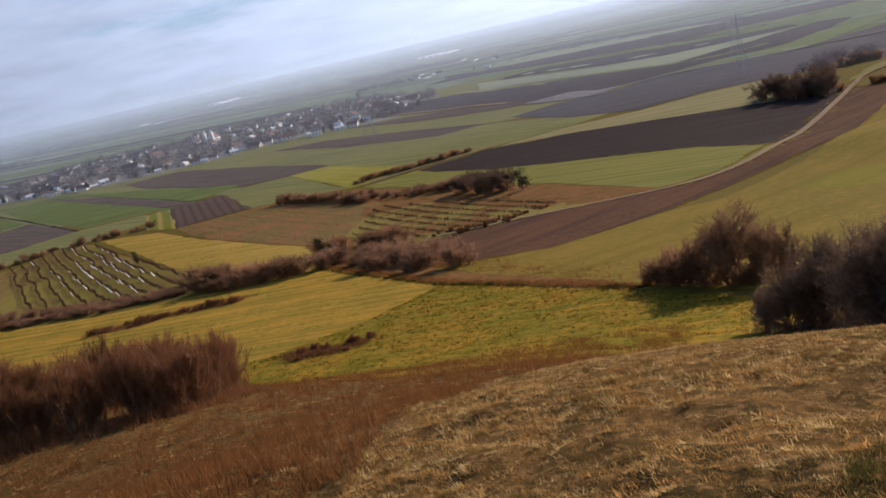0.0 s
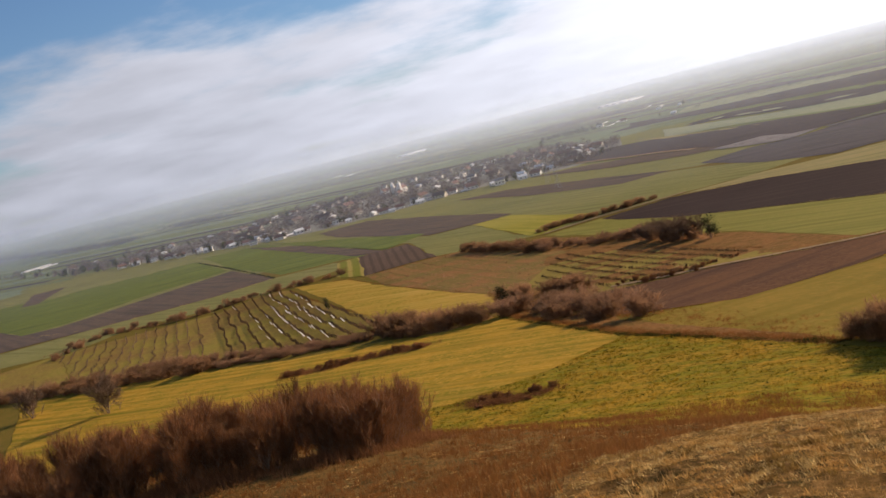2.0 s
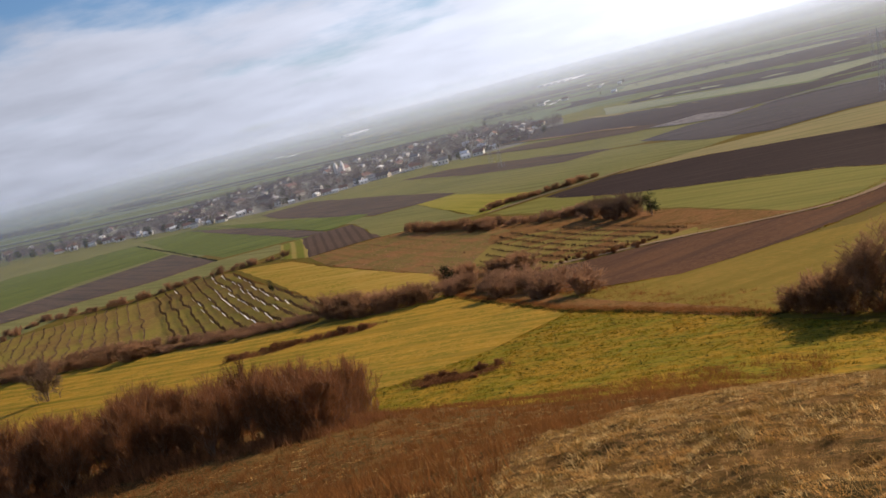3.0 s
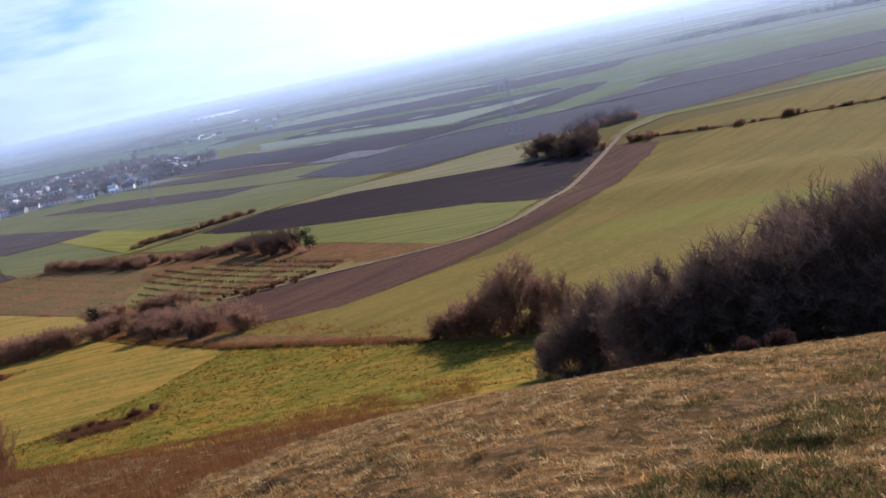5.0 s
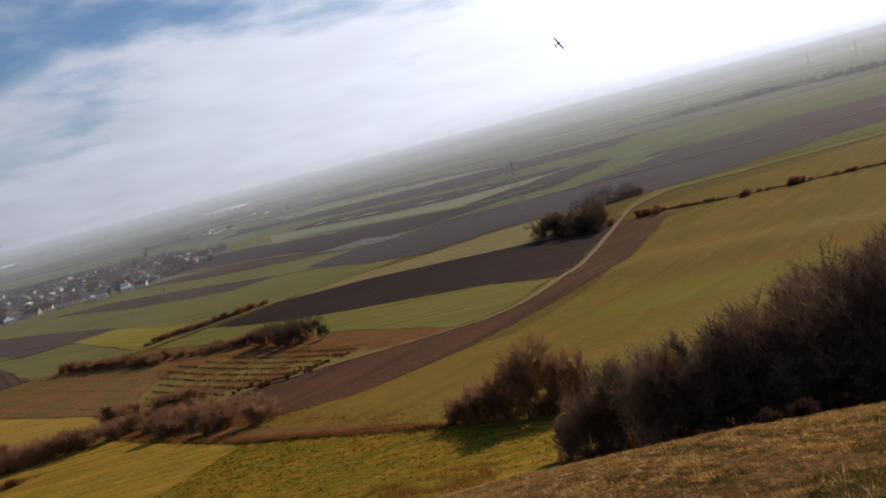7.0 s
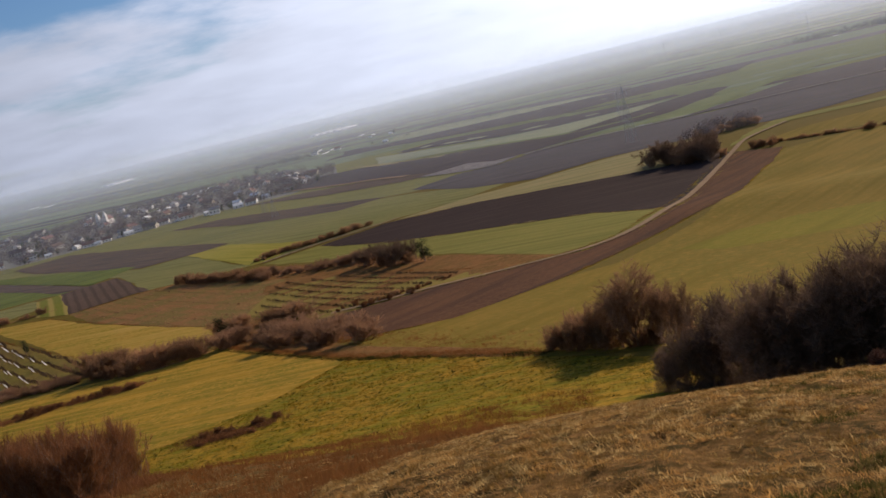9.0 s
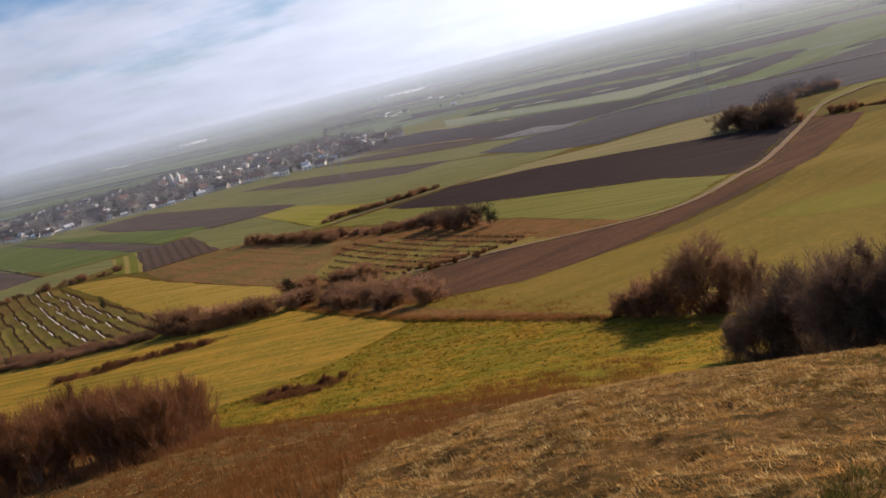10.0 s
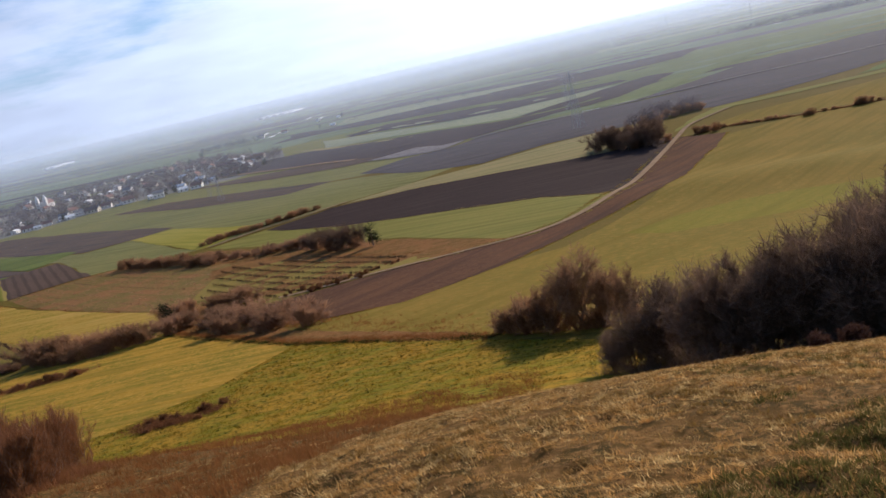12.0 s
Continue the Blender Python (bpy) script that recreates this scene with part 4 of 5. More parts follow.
village([(-322, 795), (-264, 745), (-225, 735), (-167, 745), (-127, 772), (-90, 780), (-52, 765), (-16, 762), (0, 790)],
        [(-400, 1000), (-390, 1100), (-300, 1120), (-240, 1150), (-170, 1180), (-106, 1170), (-63, 1180), (-30, 1110), (-10, 930)], 9, 16, 200)
village([(-575, 935), (-457, 865), (-349, 800), (-322, 795)], [(-690, 1120), (-563, 1054), (-452, 1022), (-407, 1015)], 4, 30, 300, 0.4)
village([(10, 1350), (50, 1290), (100, 1180), (130, 1180)], [(25, 1530), (70, 1450), (135, 1600), (150, 1500)], 3, 36, 400, 0.8)
def village_edge():
    """White houses and dark garden trees along the near edge of the village, where they show singly."""
    r = random.Random(61)
    line = [(-475, 850), (-398, 815), (-302, 757), (-256, 727), (-236, 756), (-202, 742), (-171, 735), (-146, 755), (-122, 782), (-80, 745), (-42, 752)]
    for k, (x, y) in enumerate(along(line, 36, 4, 62)):
        kind = HOUSES[(5, 0, 5, 2, 5, 0)[k % 6]]
        put(kind, on_land(x, y, math.degrees(math.atan2(-x, y)) + 90 + r.uniform(-25, 25), r.uniform(0.55, 0.85), 0), group="village houses")
    for x, y in along([(-620, 965), (-540, 905), (-475, 846), (-398, 810), (-302, 754), (-256, 724)], 44, 6, 63):
        put(r.choice(DARKTREES + FARTREES[:1]), on_land(x, y, r.uniform(0, 360), r.uniform(0.6, 1.3)), "dark garden tree at the village edge", "village trees")
    for x, y in along([(-256, 732), (-202, 748), (-122, 790), (-60, 760), (0, 790)], 22, 9, 64):
        put(r.choice(DARKTREES), on_land(x, y, r.uniform(0, 360), r.uniform(0.5, 1.0)), "dark garden tree at the village edge", "village trees")


village_edge()
HALL = hall("long white plastic-covered hall on the plain", 12, 90, 0.8, 3.6)
HALL.matrix_basis = on_land(105, 2640, -26, 1.2, 0)
for x, y, turn, size in ((68, 2655, -20, 1.2), (86, 2650, -20, 1.2), (124, 2630, -20, 1.2), (143, 2620, -20, 1.0), (-516, 2790, -14, 1.3), (-534, 2800, -14, 1.3), (-650, 2360, -12, 0.4), (-575, 2200, -15, 0.4), (-860, 1310, -8, 0.6), (-825, 1285, -10, 0.4), (32, 1350, -16, 0.3), (47, 1419, -20, 0.3), (27, 1492, -12, 0.3), (114, 1742, -15, 0.3),
                         (122, 1600, -18, 0.35), (813, 1009, 20, 0.14), (791, 982, 10, 0.12), (647, 1052, 20, 0.12), (-150, 764, -20, 0.24), (-110, 778, -15, 0.2), (-262, 748, -18, 0.24)):
    put(HALL, on_land(x, y, turn - 6, size, 0), "white plastic-covered tunnel with an arched roof", "white tunnels on the plain")
put(HALL, on_land(213, 572, 60, 0.12, 0), "small white hut beside the country road", "white tunnels on the plain")
plant(FARTREES + DARKTREES, [(-880, 1270), (-640, 1000), (-575, 935), (-457, 858), (-349, 788)], 46, 8, 0.5, 1.0, 50, "trees outside the village")

VILLAGE_EDGE = [(-575, 935), (-457, 865), (-349, 798), (-264, 745), (-225, 732), (-167, 745), (-127, 772), (-90, 778), (-52, 762), (-16, 760), (20, 810), (28, 960),
                (-25, 1110), (-63, 1180), (-170, 1185), (-300, 1125), (-390, 1105), (-400, 1010), (-563, 1030), (-680, 1090)]


def village_gardens():
    """Orchard trees, hedges and bushes between the houses, too many and too small to tell apart."""
    r = random.Random(92)
    verts, faces = [], []
    while len(faces) < 120000:
        px, py = r.uniform(-690, 50), r.uniform(730, 1310)
        inside_it = False
        for (x0, y0), (x1, y1) in zip(VILLAGE_EDGE, VILLAGE_EDGE[1:] + VILLAGE_EDGE[:1]):
            if (y0 > py) != (y1 > py) and px < (x1 - x0) * (py - y0) / (y1 - y0) + x0:
                inside_it = not inside_it
        if not inside_it or noise.noise((px / 40, py / 40, 4)) < r.uniform(-0.5, 0.2):
            continue
        z, h, w = land(px, py), r.uniform(2.5, 7.5), r.uniform(2, 5)
        for _ in range(30):
            c = Vector((px + r.gauss(0, w * 0.4), py + r.gauss(0, w * 0.4), z + h * r.uniform(0.05, 1.0)))
            d, e = (Vector((r.gauss(0, 1), r.gauss(0, 1), r.gauss(0, 1))).normalized() * r.uniform(0.4, 1.1) for _ in range(2))
            n = len(verts)
            verts.extend((tuple(c), tuple(c + d), tuple(c + e)))
            faces.append((n, n + 1, n + 2))
    return tagged(mesh_object("village_gardens", verts, faces, (HAZYTWIG,)), "bare orchard trees and garden hedges between houses", "garden trees", kind="stuff")


village_gardens()

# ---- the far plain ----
# The farthest fields are paler and bluer than MID ones: haze painted in.
HAZYGREEN = material("hazy_far_crop", ((0.2, 0.245, 0.14), (0.165, 0.215, 0.125), (0.235, 0.26, 0.165)), grain=8, patch=140, bump=0.05, streak=(-12, (0.16, 0.19, 0.12)))
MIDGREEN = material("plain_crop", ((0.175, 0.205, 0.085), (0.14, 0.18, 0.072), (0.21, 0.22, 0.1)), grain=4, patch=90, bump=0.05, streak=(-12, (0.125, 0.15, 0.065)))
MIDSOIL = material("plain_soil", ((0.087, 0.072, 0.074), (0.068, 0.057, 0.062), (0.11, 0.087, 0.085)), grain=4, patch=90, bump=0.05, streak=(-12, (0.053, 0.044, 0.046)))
HAZYPALE = material("hazy_pale_crop", ((0.29, 0.315, 0.19), (0.25, 0.285, 0.17), (0.33, 0.33, 0.22)), grain=8, patch=140, bump=0.05)
HAZYSOIL = material("hazy_far_soil", ((0.128, 0.115, 0.119), (0.102, 0.093, 0.1), (0.153, 0.136, 0.136)), grain=8, patch=140, bump=0.05)


def free_land(x, y):
    r, az = math.hypot(x, y), math.degrees(math.atan2(-x, y))
    if not 0 < r < 4700 or abs(az) > 62:
        return False
    limit = 1000 if az > 2 else 640 + (az + 8) * 70 if az > -8 else 600 if az > -20 else 575 if az > -34 else 620
    return r > limit


def far_strips():
    """The patchwork of long narrow fields that covers the plain to the horizon."""
    r = random.Random(77)
    verts, faces, which = [], [], []
    v = 380.0
    while v < 4500:
        w = r.uniform(13, 40) * (max(v, 600) / 800) ** 0.75
        u = -3600.0 + r.uniform(0, 500)
        skew = r.uniform(-0.12, 0.1)
        while u < 3600:
            l = r.uniform(260, 950)
            c = math.radians(-20 + 6 * math.sin(v / 420) + 14 * math.tanh((u - 300) / 700))
            n = max(2, round(l / 90))
            grid = []
            for i in range(n + 1):
                row = []
                for j in (0, 1):
                    uu, vv = u + l * i / n, v + w * j * 0.97 + (u + l * i / n) * skew * 0.3
                    row.append((uu * math.cos(c) - vv * math.sin(c), uu * math.sin(c) + vv * math.cos(c)))
                grid.append(row)
            if r.random() < 0.97:
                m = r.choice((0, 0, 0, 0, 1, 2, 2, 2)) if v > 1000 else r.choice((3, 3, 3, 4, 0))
                base = len(verts)
                for row in grid:
                    for x, y in row:
                        verts.append((x, y, land(x, y) + lift_at(x, y, 1 + len(faces) % 3 * 0.1)))
                for i in range(n):
                    if not all(free_land(*p) for p in (*grid[i], *grid[i + 1])):
                        continue
                    a = base + 2 * i
                    faces.append((a, a + 2, a + 3, a + 1))
                    which.append(m)
            u += l + r.uniform(0, 30)
        v += w
    ob = mesh_object("far_fields", verts, faces, (HAZYGREEN, HAZYPALE, HAZYSOIL, MIDGREEN, MIDSOIL))
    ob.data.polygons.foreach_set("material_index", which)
    return tagged(ob, "patchwork of long narrow green and brown fields", "fields", kind="stuff")


far_strips()

# the nearer strips of the plain, on both sides of the road
field("road_crop", "light green crop beside the country road", MIDGREEN, 5, [(150, 592), (189, 571), (206, 564), (228, 561), (254, 568), (282, 593), (318, 625), (348, 648), (420, 700), (440, 740), (376, 697), (332, 662), (309, 660), (286, 646), (250, 613), (220, 590), (186, 600)])
field("road_soil", "mauve ploughed soil beyond the country road", PURPLE, 5, [(233, 556), (256, 556), (290, 545), (342, 532), (396, 519), (443, 514), (500, 520), (540, 560), (509, 592), (487, 604), (450, 621), (403, 622), (384, 630), (345, 620), (300, 592), (264, 574)])
field("plain_soil", "strip of bare brown soil on the plain", MIDSOIL, 4, [(-46, 818), (-4, 752), (25, 714), (66, 650), (94, 585), (112, 580), (140, 590), (186, 604), (204, 612), (225, 608), (254, 615), (290, 648), (338, 706), (328, 737), (297, 721), (257, 692), (224, 676), (186, 655), (140, 726), (116, 750), (84, 782), (56, 828), (20, 862), (-22, 892)])
field("plain_crop", "strip of pale green crop on the plain", HAZYPALE, 4, [(62, 825), (102, 785), (130, 752), (160, 700), (186, 662), (224, 680), (257, 696), (290, 722), (273, 735), (244, 734), (204, 747), (166, 777), (120, 850), (70, 940)])
field("plain_soil", "strip of bare brown soil on the plain", MIDSOIL, 4, [(90, 935), (133, 858), (166, 790), (204, 752), (244, 740), (273, 740), (312, 740), (317, 768), (292, 783), (263, 806), (234, 853), (193, 891), (140, 960)])
field("plain_crop", "strip of light green crop on the plain", MIDGREEN, 4, [(228, 820), (263, 812), (292, 790), (322, 774), (359, 776), (407, 830), (397, 862), (365, 880), (329, 878), (280, 860), (240, 900), (205, 940)])
field("plain_soil", "narrow strip of brown soil on the plain", MIDSOIL, 4, [(48, 1161), (110, 1071), (151, 1000), (190, 960), (222, 925), (250, 885), (300, 892), (329, 884), (356, 866), (397, 868), (427, 870), (494, 957), (447, 954), (401, 945), (351, 933), (290, 925), (234, 960), (170, 1030), (116, 1123), (54, 1253)])
field("plain_crop", "strip of pale green crop on the plain", HAZYPALE, 4, [(110, 1200), (170, 1080), (234, 980), (290, 940), (345, 945), (375, 960), (364, 1012), (332, 1115), (268, 1217), (200, 1300), (140, 1330)])
field("plain_soil", "strip of grey-brown soil on the plain", HAZYSOIL, 4, [(168, 1380), (215, 1300), (270, 1235), (335, 1130), (372, 1030), (392, 1060), (370, 1150), (300, 1290), (241, 1424)])
field("plain_crop", "thin strip of green crop on the plain", MIDGREEN, 5, [(84, 775), (116, 742), (140, 716), (170, 665), (186, 640), (204, 632), (225, 632), (254, 640), (284, 668), (254, 652), (225, 643), (204, 645), (188, 655), (172, 682), (140, 735), (112, 762)])
field("plain_crop", "thin strip of pale crop on the plain", HAZYPALE, 5, [(110, 915), (150, 850), (180, 800), (215, 775), (255, 762), (298, 758), (255, 776), (220, 791), (185, 820), (150, 875), (115, 930)])
field("plain_soil", "thin strip of brown soil on the plain", MIDSOIL, 5, [(235, 875), (285, 838), (330, 822), (372, 828), (395, 845), (372, 842), (330, 836), (288, 852), (240, 890)])
field("verge_strip", "bleached grass strip between fields", TAN, 5, [(33, 880), (60, 810), (84, 778), (112, 726), (134, 700), (126, 712), (100, 760), (78, 800), (50, 860)])


def far_woods():
    """Distant hedges, tree rows and woods: thousands of small crowns made of leaf clumps."""
    r = random.Random(91)
    verts, faces = [], []
    lines = []
    for _ in range(36):
        x, y = r.uniform(-2600, 2600), r.uniform(700, 3300)
        if free_land(x, y):
            a = math.radians(r.gauss(-16, 12))
            lines.append((x, y, a, r.uniform(80, 520), 1))
    for _ in range(20):
        x, y = r.uniform(-2600, -300), r.uniform(1500, 3200)
        lines.append((x, y, math.radians(r.gauss(10, 10)), r.uniform(200, 700), 2))
    lines = [w for w in lines if math.hypot(w[0], w[1]) < 1550]
    lines += [(630, 1110, math.radians(-20), 130, 3), (705, 1085, math.radians(-48), 175, 3), (790, 985, math.radians(-35), 130, 3),
              (-1670, 2390, math.radians(-46), 640, 3), (-1150, 1820, math.radians(-44), 520, 3), (-788, 1640, math.radians(-38), 220, 3), (-70, 1380, math.radians(-15), 80, 3)]
    for x, y, a, l, deep in lines:
        for k in range(round(l / (9 if deep < 3 else 0.8))):
            t = r.uniform(0, l)
            px, py = x + math.cos(a) * t + r.gauss(0, 4 * deep), y + math.sin(a) * t + r.gauss(0, 6 * deep)
            if not free_land(px, py):
                continue
            z, h, w = land(px, py), r.uniform(3, 9), r.uniform(3, 7)
            for _ in range(26):
                c = Vector((px + r.gauss(0, w * 0.4), py + r.gauss(0, w * 0.4), z + h * r.uniform(0.05, 1.0)))
                s = r.uniform(0.5, 1.5)
                d, e = (Vector((r.gauss(0, 1), r.gauss(0, 1), r.gauss(0, 1))).normalized() * s for _ in range(2))
                n = len(verts)
                verts.extend((tuple(c), tuple(c + d), tuple(c + e)))
                faces.append((n, n + 1, n + 2))
    ob = mesh_object("distant_woods", verts, faces, (HAZYWOOD,))
    return tagged(ob, "distant bare hedges and woods on the plain", "woods", kind="stuff")


# Grey-mauve beside the near twigs: haze is mixed into this wood colour.
HAZYWOOD = material("hazy_distant_wood", ((0.17, 0.155, 0.16), (0.13, 0.125, 0.135), (0.21, 0.185, 0.185)), grain=4, patch=60, bump=0, island=0.3)
far_woods()

def haze_glow_rim():
    """A plain backdrop ring on the plain whose glow imitates horizon haze, brighter towards the sun, and fades into the
    sky.
    """
    m = bpy.data.materials.new("haze_glow")
    m.use_nodes = True
    nt = m.node_tree
    nt.nodes.clear()
    coord, split = nt.nodes.new("ShaderNodeTexCoord"), nt.nodes.new("ShaderNodeSeparateXYZ")
    nt.links.new(coord.outputs["Object"], split.inputs[0])
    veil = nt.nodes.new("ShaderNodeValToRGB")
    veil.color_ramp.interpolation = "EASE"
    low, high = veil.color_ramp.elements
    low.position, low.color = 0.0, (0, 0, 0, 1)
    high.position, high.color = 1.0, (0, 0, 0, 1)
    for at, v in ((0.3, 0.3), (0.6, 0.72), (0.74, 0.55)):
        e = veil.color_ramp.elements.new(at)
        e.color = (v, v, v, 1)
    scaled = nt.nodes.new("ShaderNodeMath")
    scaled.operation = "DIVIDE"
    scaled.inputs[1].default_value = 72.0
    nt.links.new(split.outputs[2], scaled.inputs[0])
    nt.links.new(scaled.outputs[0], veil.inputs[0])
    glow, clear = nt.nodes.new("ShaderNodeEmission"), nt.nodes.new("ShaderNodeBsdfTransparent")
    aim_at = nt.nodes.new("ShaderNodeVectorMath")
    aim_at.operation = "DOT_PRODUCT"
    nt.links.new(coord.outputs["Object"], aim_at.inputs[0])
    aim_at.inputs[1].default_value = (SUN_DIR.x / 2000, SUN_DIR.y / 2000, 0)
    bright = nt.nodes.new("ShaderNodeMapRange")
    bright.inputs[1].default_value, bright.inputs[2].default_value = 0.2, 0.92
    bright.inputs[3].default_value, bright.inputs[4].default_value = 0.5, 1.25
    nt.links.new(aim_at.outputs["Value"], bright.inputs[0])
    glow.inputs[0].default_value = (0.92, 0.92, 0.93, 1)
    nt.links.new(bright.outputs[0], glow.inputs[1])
    both, out = nt.nodes.new("ShaderNodeMixShader"), nt.nodes.new("ShaderNodeOutputMaterial")
    nt.links.new(veil.outputs[0], both.inputs[0])
    nt.links.new(clear.outputs[0], both.inputs[1])
    nt.links.new(glow.outputs[0], both.inputs[2])
    nt.links.new(both.outputs[0], out.inputs[0])
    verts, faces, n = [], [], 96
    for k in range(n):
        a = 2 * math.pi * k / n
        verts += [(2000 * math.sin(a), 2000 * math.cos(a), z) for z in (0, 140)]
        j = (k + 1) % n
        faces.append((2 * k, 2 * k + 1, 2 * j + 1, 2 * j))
    return tagged(mesh_object("backdrop", verts, faces, (m,)), "glowing backdrop ring that imitates haze on the horizon", "backdrop", kind="structure")


haze_glow_rim()


def mist(radius, share):
    """A see-through bluish sheet that imitates haze over the plain, lit by the sun and the sky, thinning out above the
    horizon.
    """
    m = bpy.data.materials.new("haze_sheet")
    m.use_nodes = True
    nt = m.node_tree
    nt.nodes.clear()
    coord, split = nt.nodes.new("ShaderNodeTexCoord"), nt.nodes.new("ShaderNodeSeparateXYZ")
    nt.links.new(coord.outputs["Object"], split.inputs[0])
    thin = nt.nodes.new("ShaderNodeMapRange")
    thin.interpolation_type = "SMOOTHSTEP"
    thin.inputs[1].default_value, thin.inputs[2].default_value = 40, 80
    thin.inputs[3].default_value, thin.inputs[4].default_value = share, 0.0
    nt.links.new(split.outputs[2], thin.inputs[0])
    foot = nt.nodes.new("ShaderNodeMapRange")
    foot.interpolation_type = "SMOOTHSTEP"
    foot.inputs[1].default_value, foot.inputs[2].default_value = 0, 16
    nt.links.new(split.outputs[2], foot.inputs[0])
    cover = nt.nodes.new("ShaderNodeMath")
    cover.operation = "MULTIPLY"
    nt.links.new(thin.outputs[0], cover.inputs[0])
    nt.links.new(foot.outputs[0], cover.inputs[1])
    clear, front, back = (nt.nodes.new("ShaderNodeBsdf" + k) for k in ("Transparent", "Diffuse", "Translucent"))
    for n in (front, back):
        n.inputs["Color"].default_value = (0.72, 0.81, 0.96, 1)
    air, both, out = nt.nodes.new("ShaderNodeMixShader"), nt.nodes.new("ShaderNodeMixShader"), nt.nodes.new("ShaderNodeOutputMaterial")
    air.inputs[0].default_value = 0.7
    nt.links.new(front.outputs[0], air.inputs[1])
    nt.links.new(back.outputs[0], air.inputs[2])
    nt.links.new(cover.outputs[0], both.inputs[0])
    nt.links.new(clear.outputs[0], both.inputs[1])
    nt.links.new(air.outputs[0], both.inputs[2])
    nt.links.new(both.outputs[0], out.inputs[0])
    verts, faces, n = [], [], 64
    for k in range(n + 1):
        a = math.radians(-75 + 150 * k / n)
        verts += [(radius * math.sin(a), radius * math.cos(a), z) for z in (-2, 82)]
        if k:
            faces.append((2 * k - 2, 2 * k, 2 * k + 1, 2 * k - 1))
    return tagged(mesh_object("backdrop", verts, faces, (m,)), "see-through sheet that imitates pale haze over the plain", "mist", kind="structure")


# Added sheets, denser with distance, imitate the hazy air.
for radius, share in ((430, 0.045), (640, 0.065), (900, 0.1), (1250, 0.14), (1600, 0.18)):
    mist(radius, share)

# ---- vineyards ----
FLEECE = material("white_fleece", ((0.85, 0.84, 0.8), (0.8, 0.79, 0.75), (0.88, 0.87, 0.84)), grain=0.3, patch=1, bump=0.2, rough=0.4, spec=0.5, thin=0.75)
ROW_WAY = Vector((0.45, -0.893, 0))


def inside(p, poly):
    hit = False
    for (x0, y0), (x1, y1) in zip(poly, poly[1:] + poly[:1]):
        if (y0 > p[1]) != (y1 > p[1]) and p[0] < (x1 - x0) * (p[1] - y0) / (y1 - y0) + x0:
            hit = not hit
    return hit


def vine_rows(poly, spacing, height, group, seed, turn=0.0, fill=1.0, gap=1.0, thick=0.1, mat=None, shift=0.0, wave=0.0):
    r = random.Random(seed)
    way = Vector(ROW_WAY)
    way.rotate(Matrix.Rotation(radians(turn), 3, "Z"))
    side = Vector((-way.y, way.x, 0))
    mid = Vector((sum(p[0] for p in poly) / len(poly), sum(p[1] for p in poly) / len(poly), 0))
    rows = []
    for k in range(-60, 61):
        verts, faces, places = [], [], []
        t = -160.0
        while t < 160:
            p = mid + side * (k * spacing + shift + wave * noise.noise((t / 16, k / 6, seed))) + way * t
            t += r.uniform(0.8, 1.4) * gap
            if not inside(p, poly) or r.random() > fill:
                continue
            z = land(p.x, p.y)
            o = Vector((p.x + r.gauss(0, 0.08), p.y + r.gauss(0, 0.08), z))
            places.append(o)
            top = o + Vector((0, 0, height * r.uniform(0.6, 0.9)))
            tube(verts, faces, o, top, 0.07, 0.05, 3)
            for _ in range(12):
                d = (way * r.uniform(-1, 1) + Vector((r.gauss(0, 0.2), r.gauss(0, 0.2), r.uniform(-0.2, 0.9)))).normalized()
                sliver(verts, faces, o.lerp(top, r.uniform(0.3, 1)), d, r.uniform(0.5, 1.0), thick, r)
        if len(places) > 4:
            ob = mesh_object("vine_row", verts, faces, (mat or VINEWOOD,))
            tagged(ob, "row of bare brown grapevines on posts", "vine row", group, "stuff")
            rows.append(places)
    return rows


VINEYARD = [(-179, 385), (-177, 389), (-163, 416), (-142, 400), (-74, 266), (-66, 240), (-92, 241), (-120, 256), (-122, 268)]
ROWS = vine_rows(VINEYARD, 4.4, 1.5, "vine rows below the hay field", 1, turn=-1.5, thick=0.22, shift=1.01, wave=1.6)
vine_rows([(-250, 372), (-215, 381), (-184, 388), (-125, 262), (-133, 264), (-182, 284)], 4.4, 1.0, "vine rows below the hay field", 4, turn=-1.5, fill=0.7, thick=0.12, mat=TWIG, wave=1.6)
vine_rows([(-20, 322), (12, 284), (33, 232), (16, 216), (1, 217), (-6, 218), (-24, 262)], 5.0, 0.62, "vine rows in the hollow", 2, turn=-7.5, gap=0.5, fill=0.75, thick=0.08)
vine_rows([(-106, 398), (-78, 406), (-62, 402), (-20, 325), (-26, 270), (-36, 264), (-60, 306), (-88, 352)], 5.0, 0.45, "vine rows on red soil", 3, fill=0.22, gap=0.5, thick=0.05, mat=THORN)


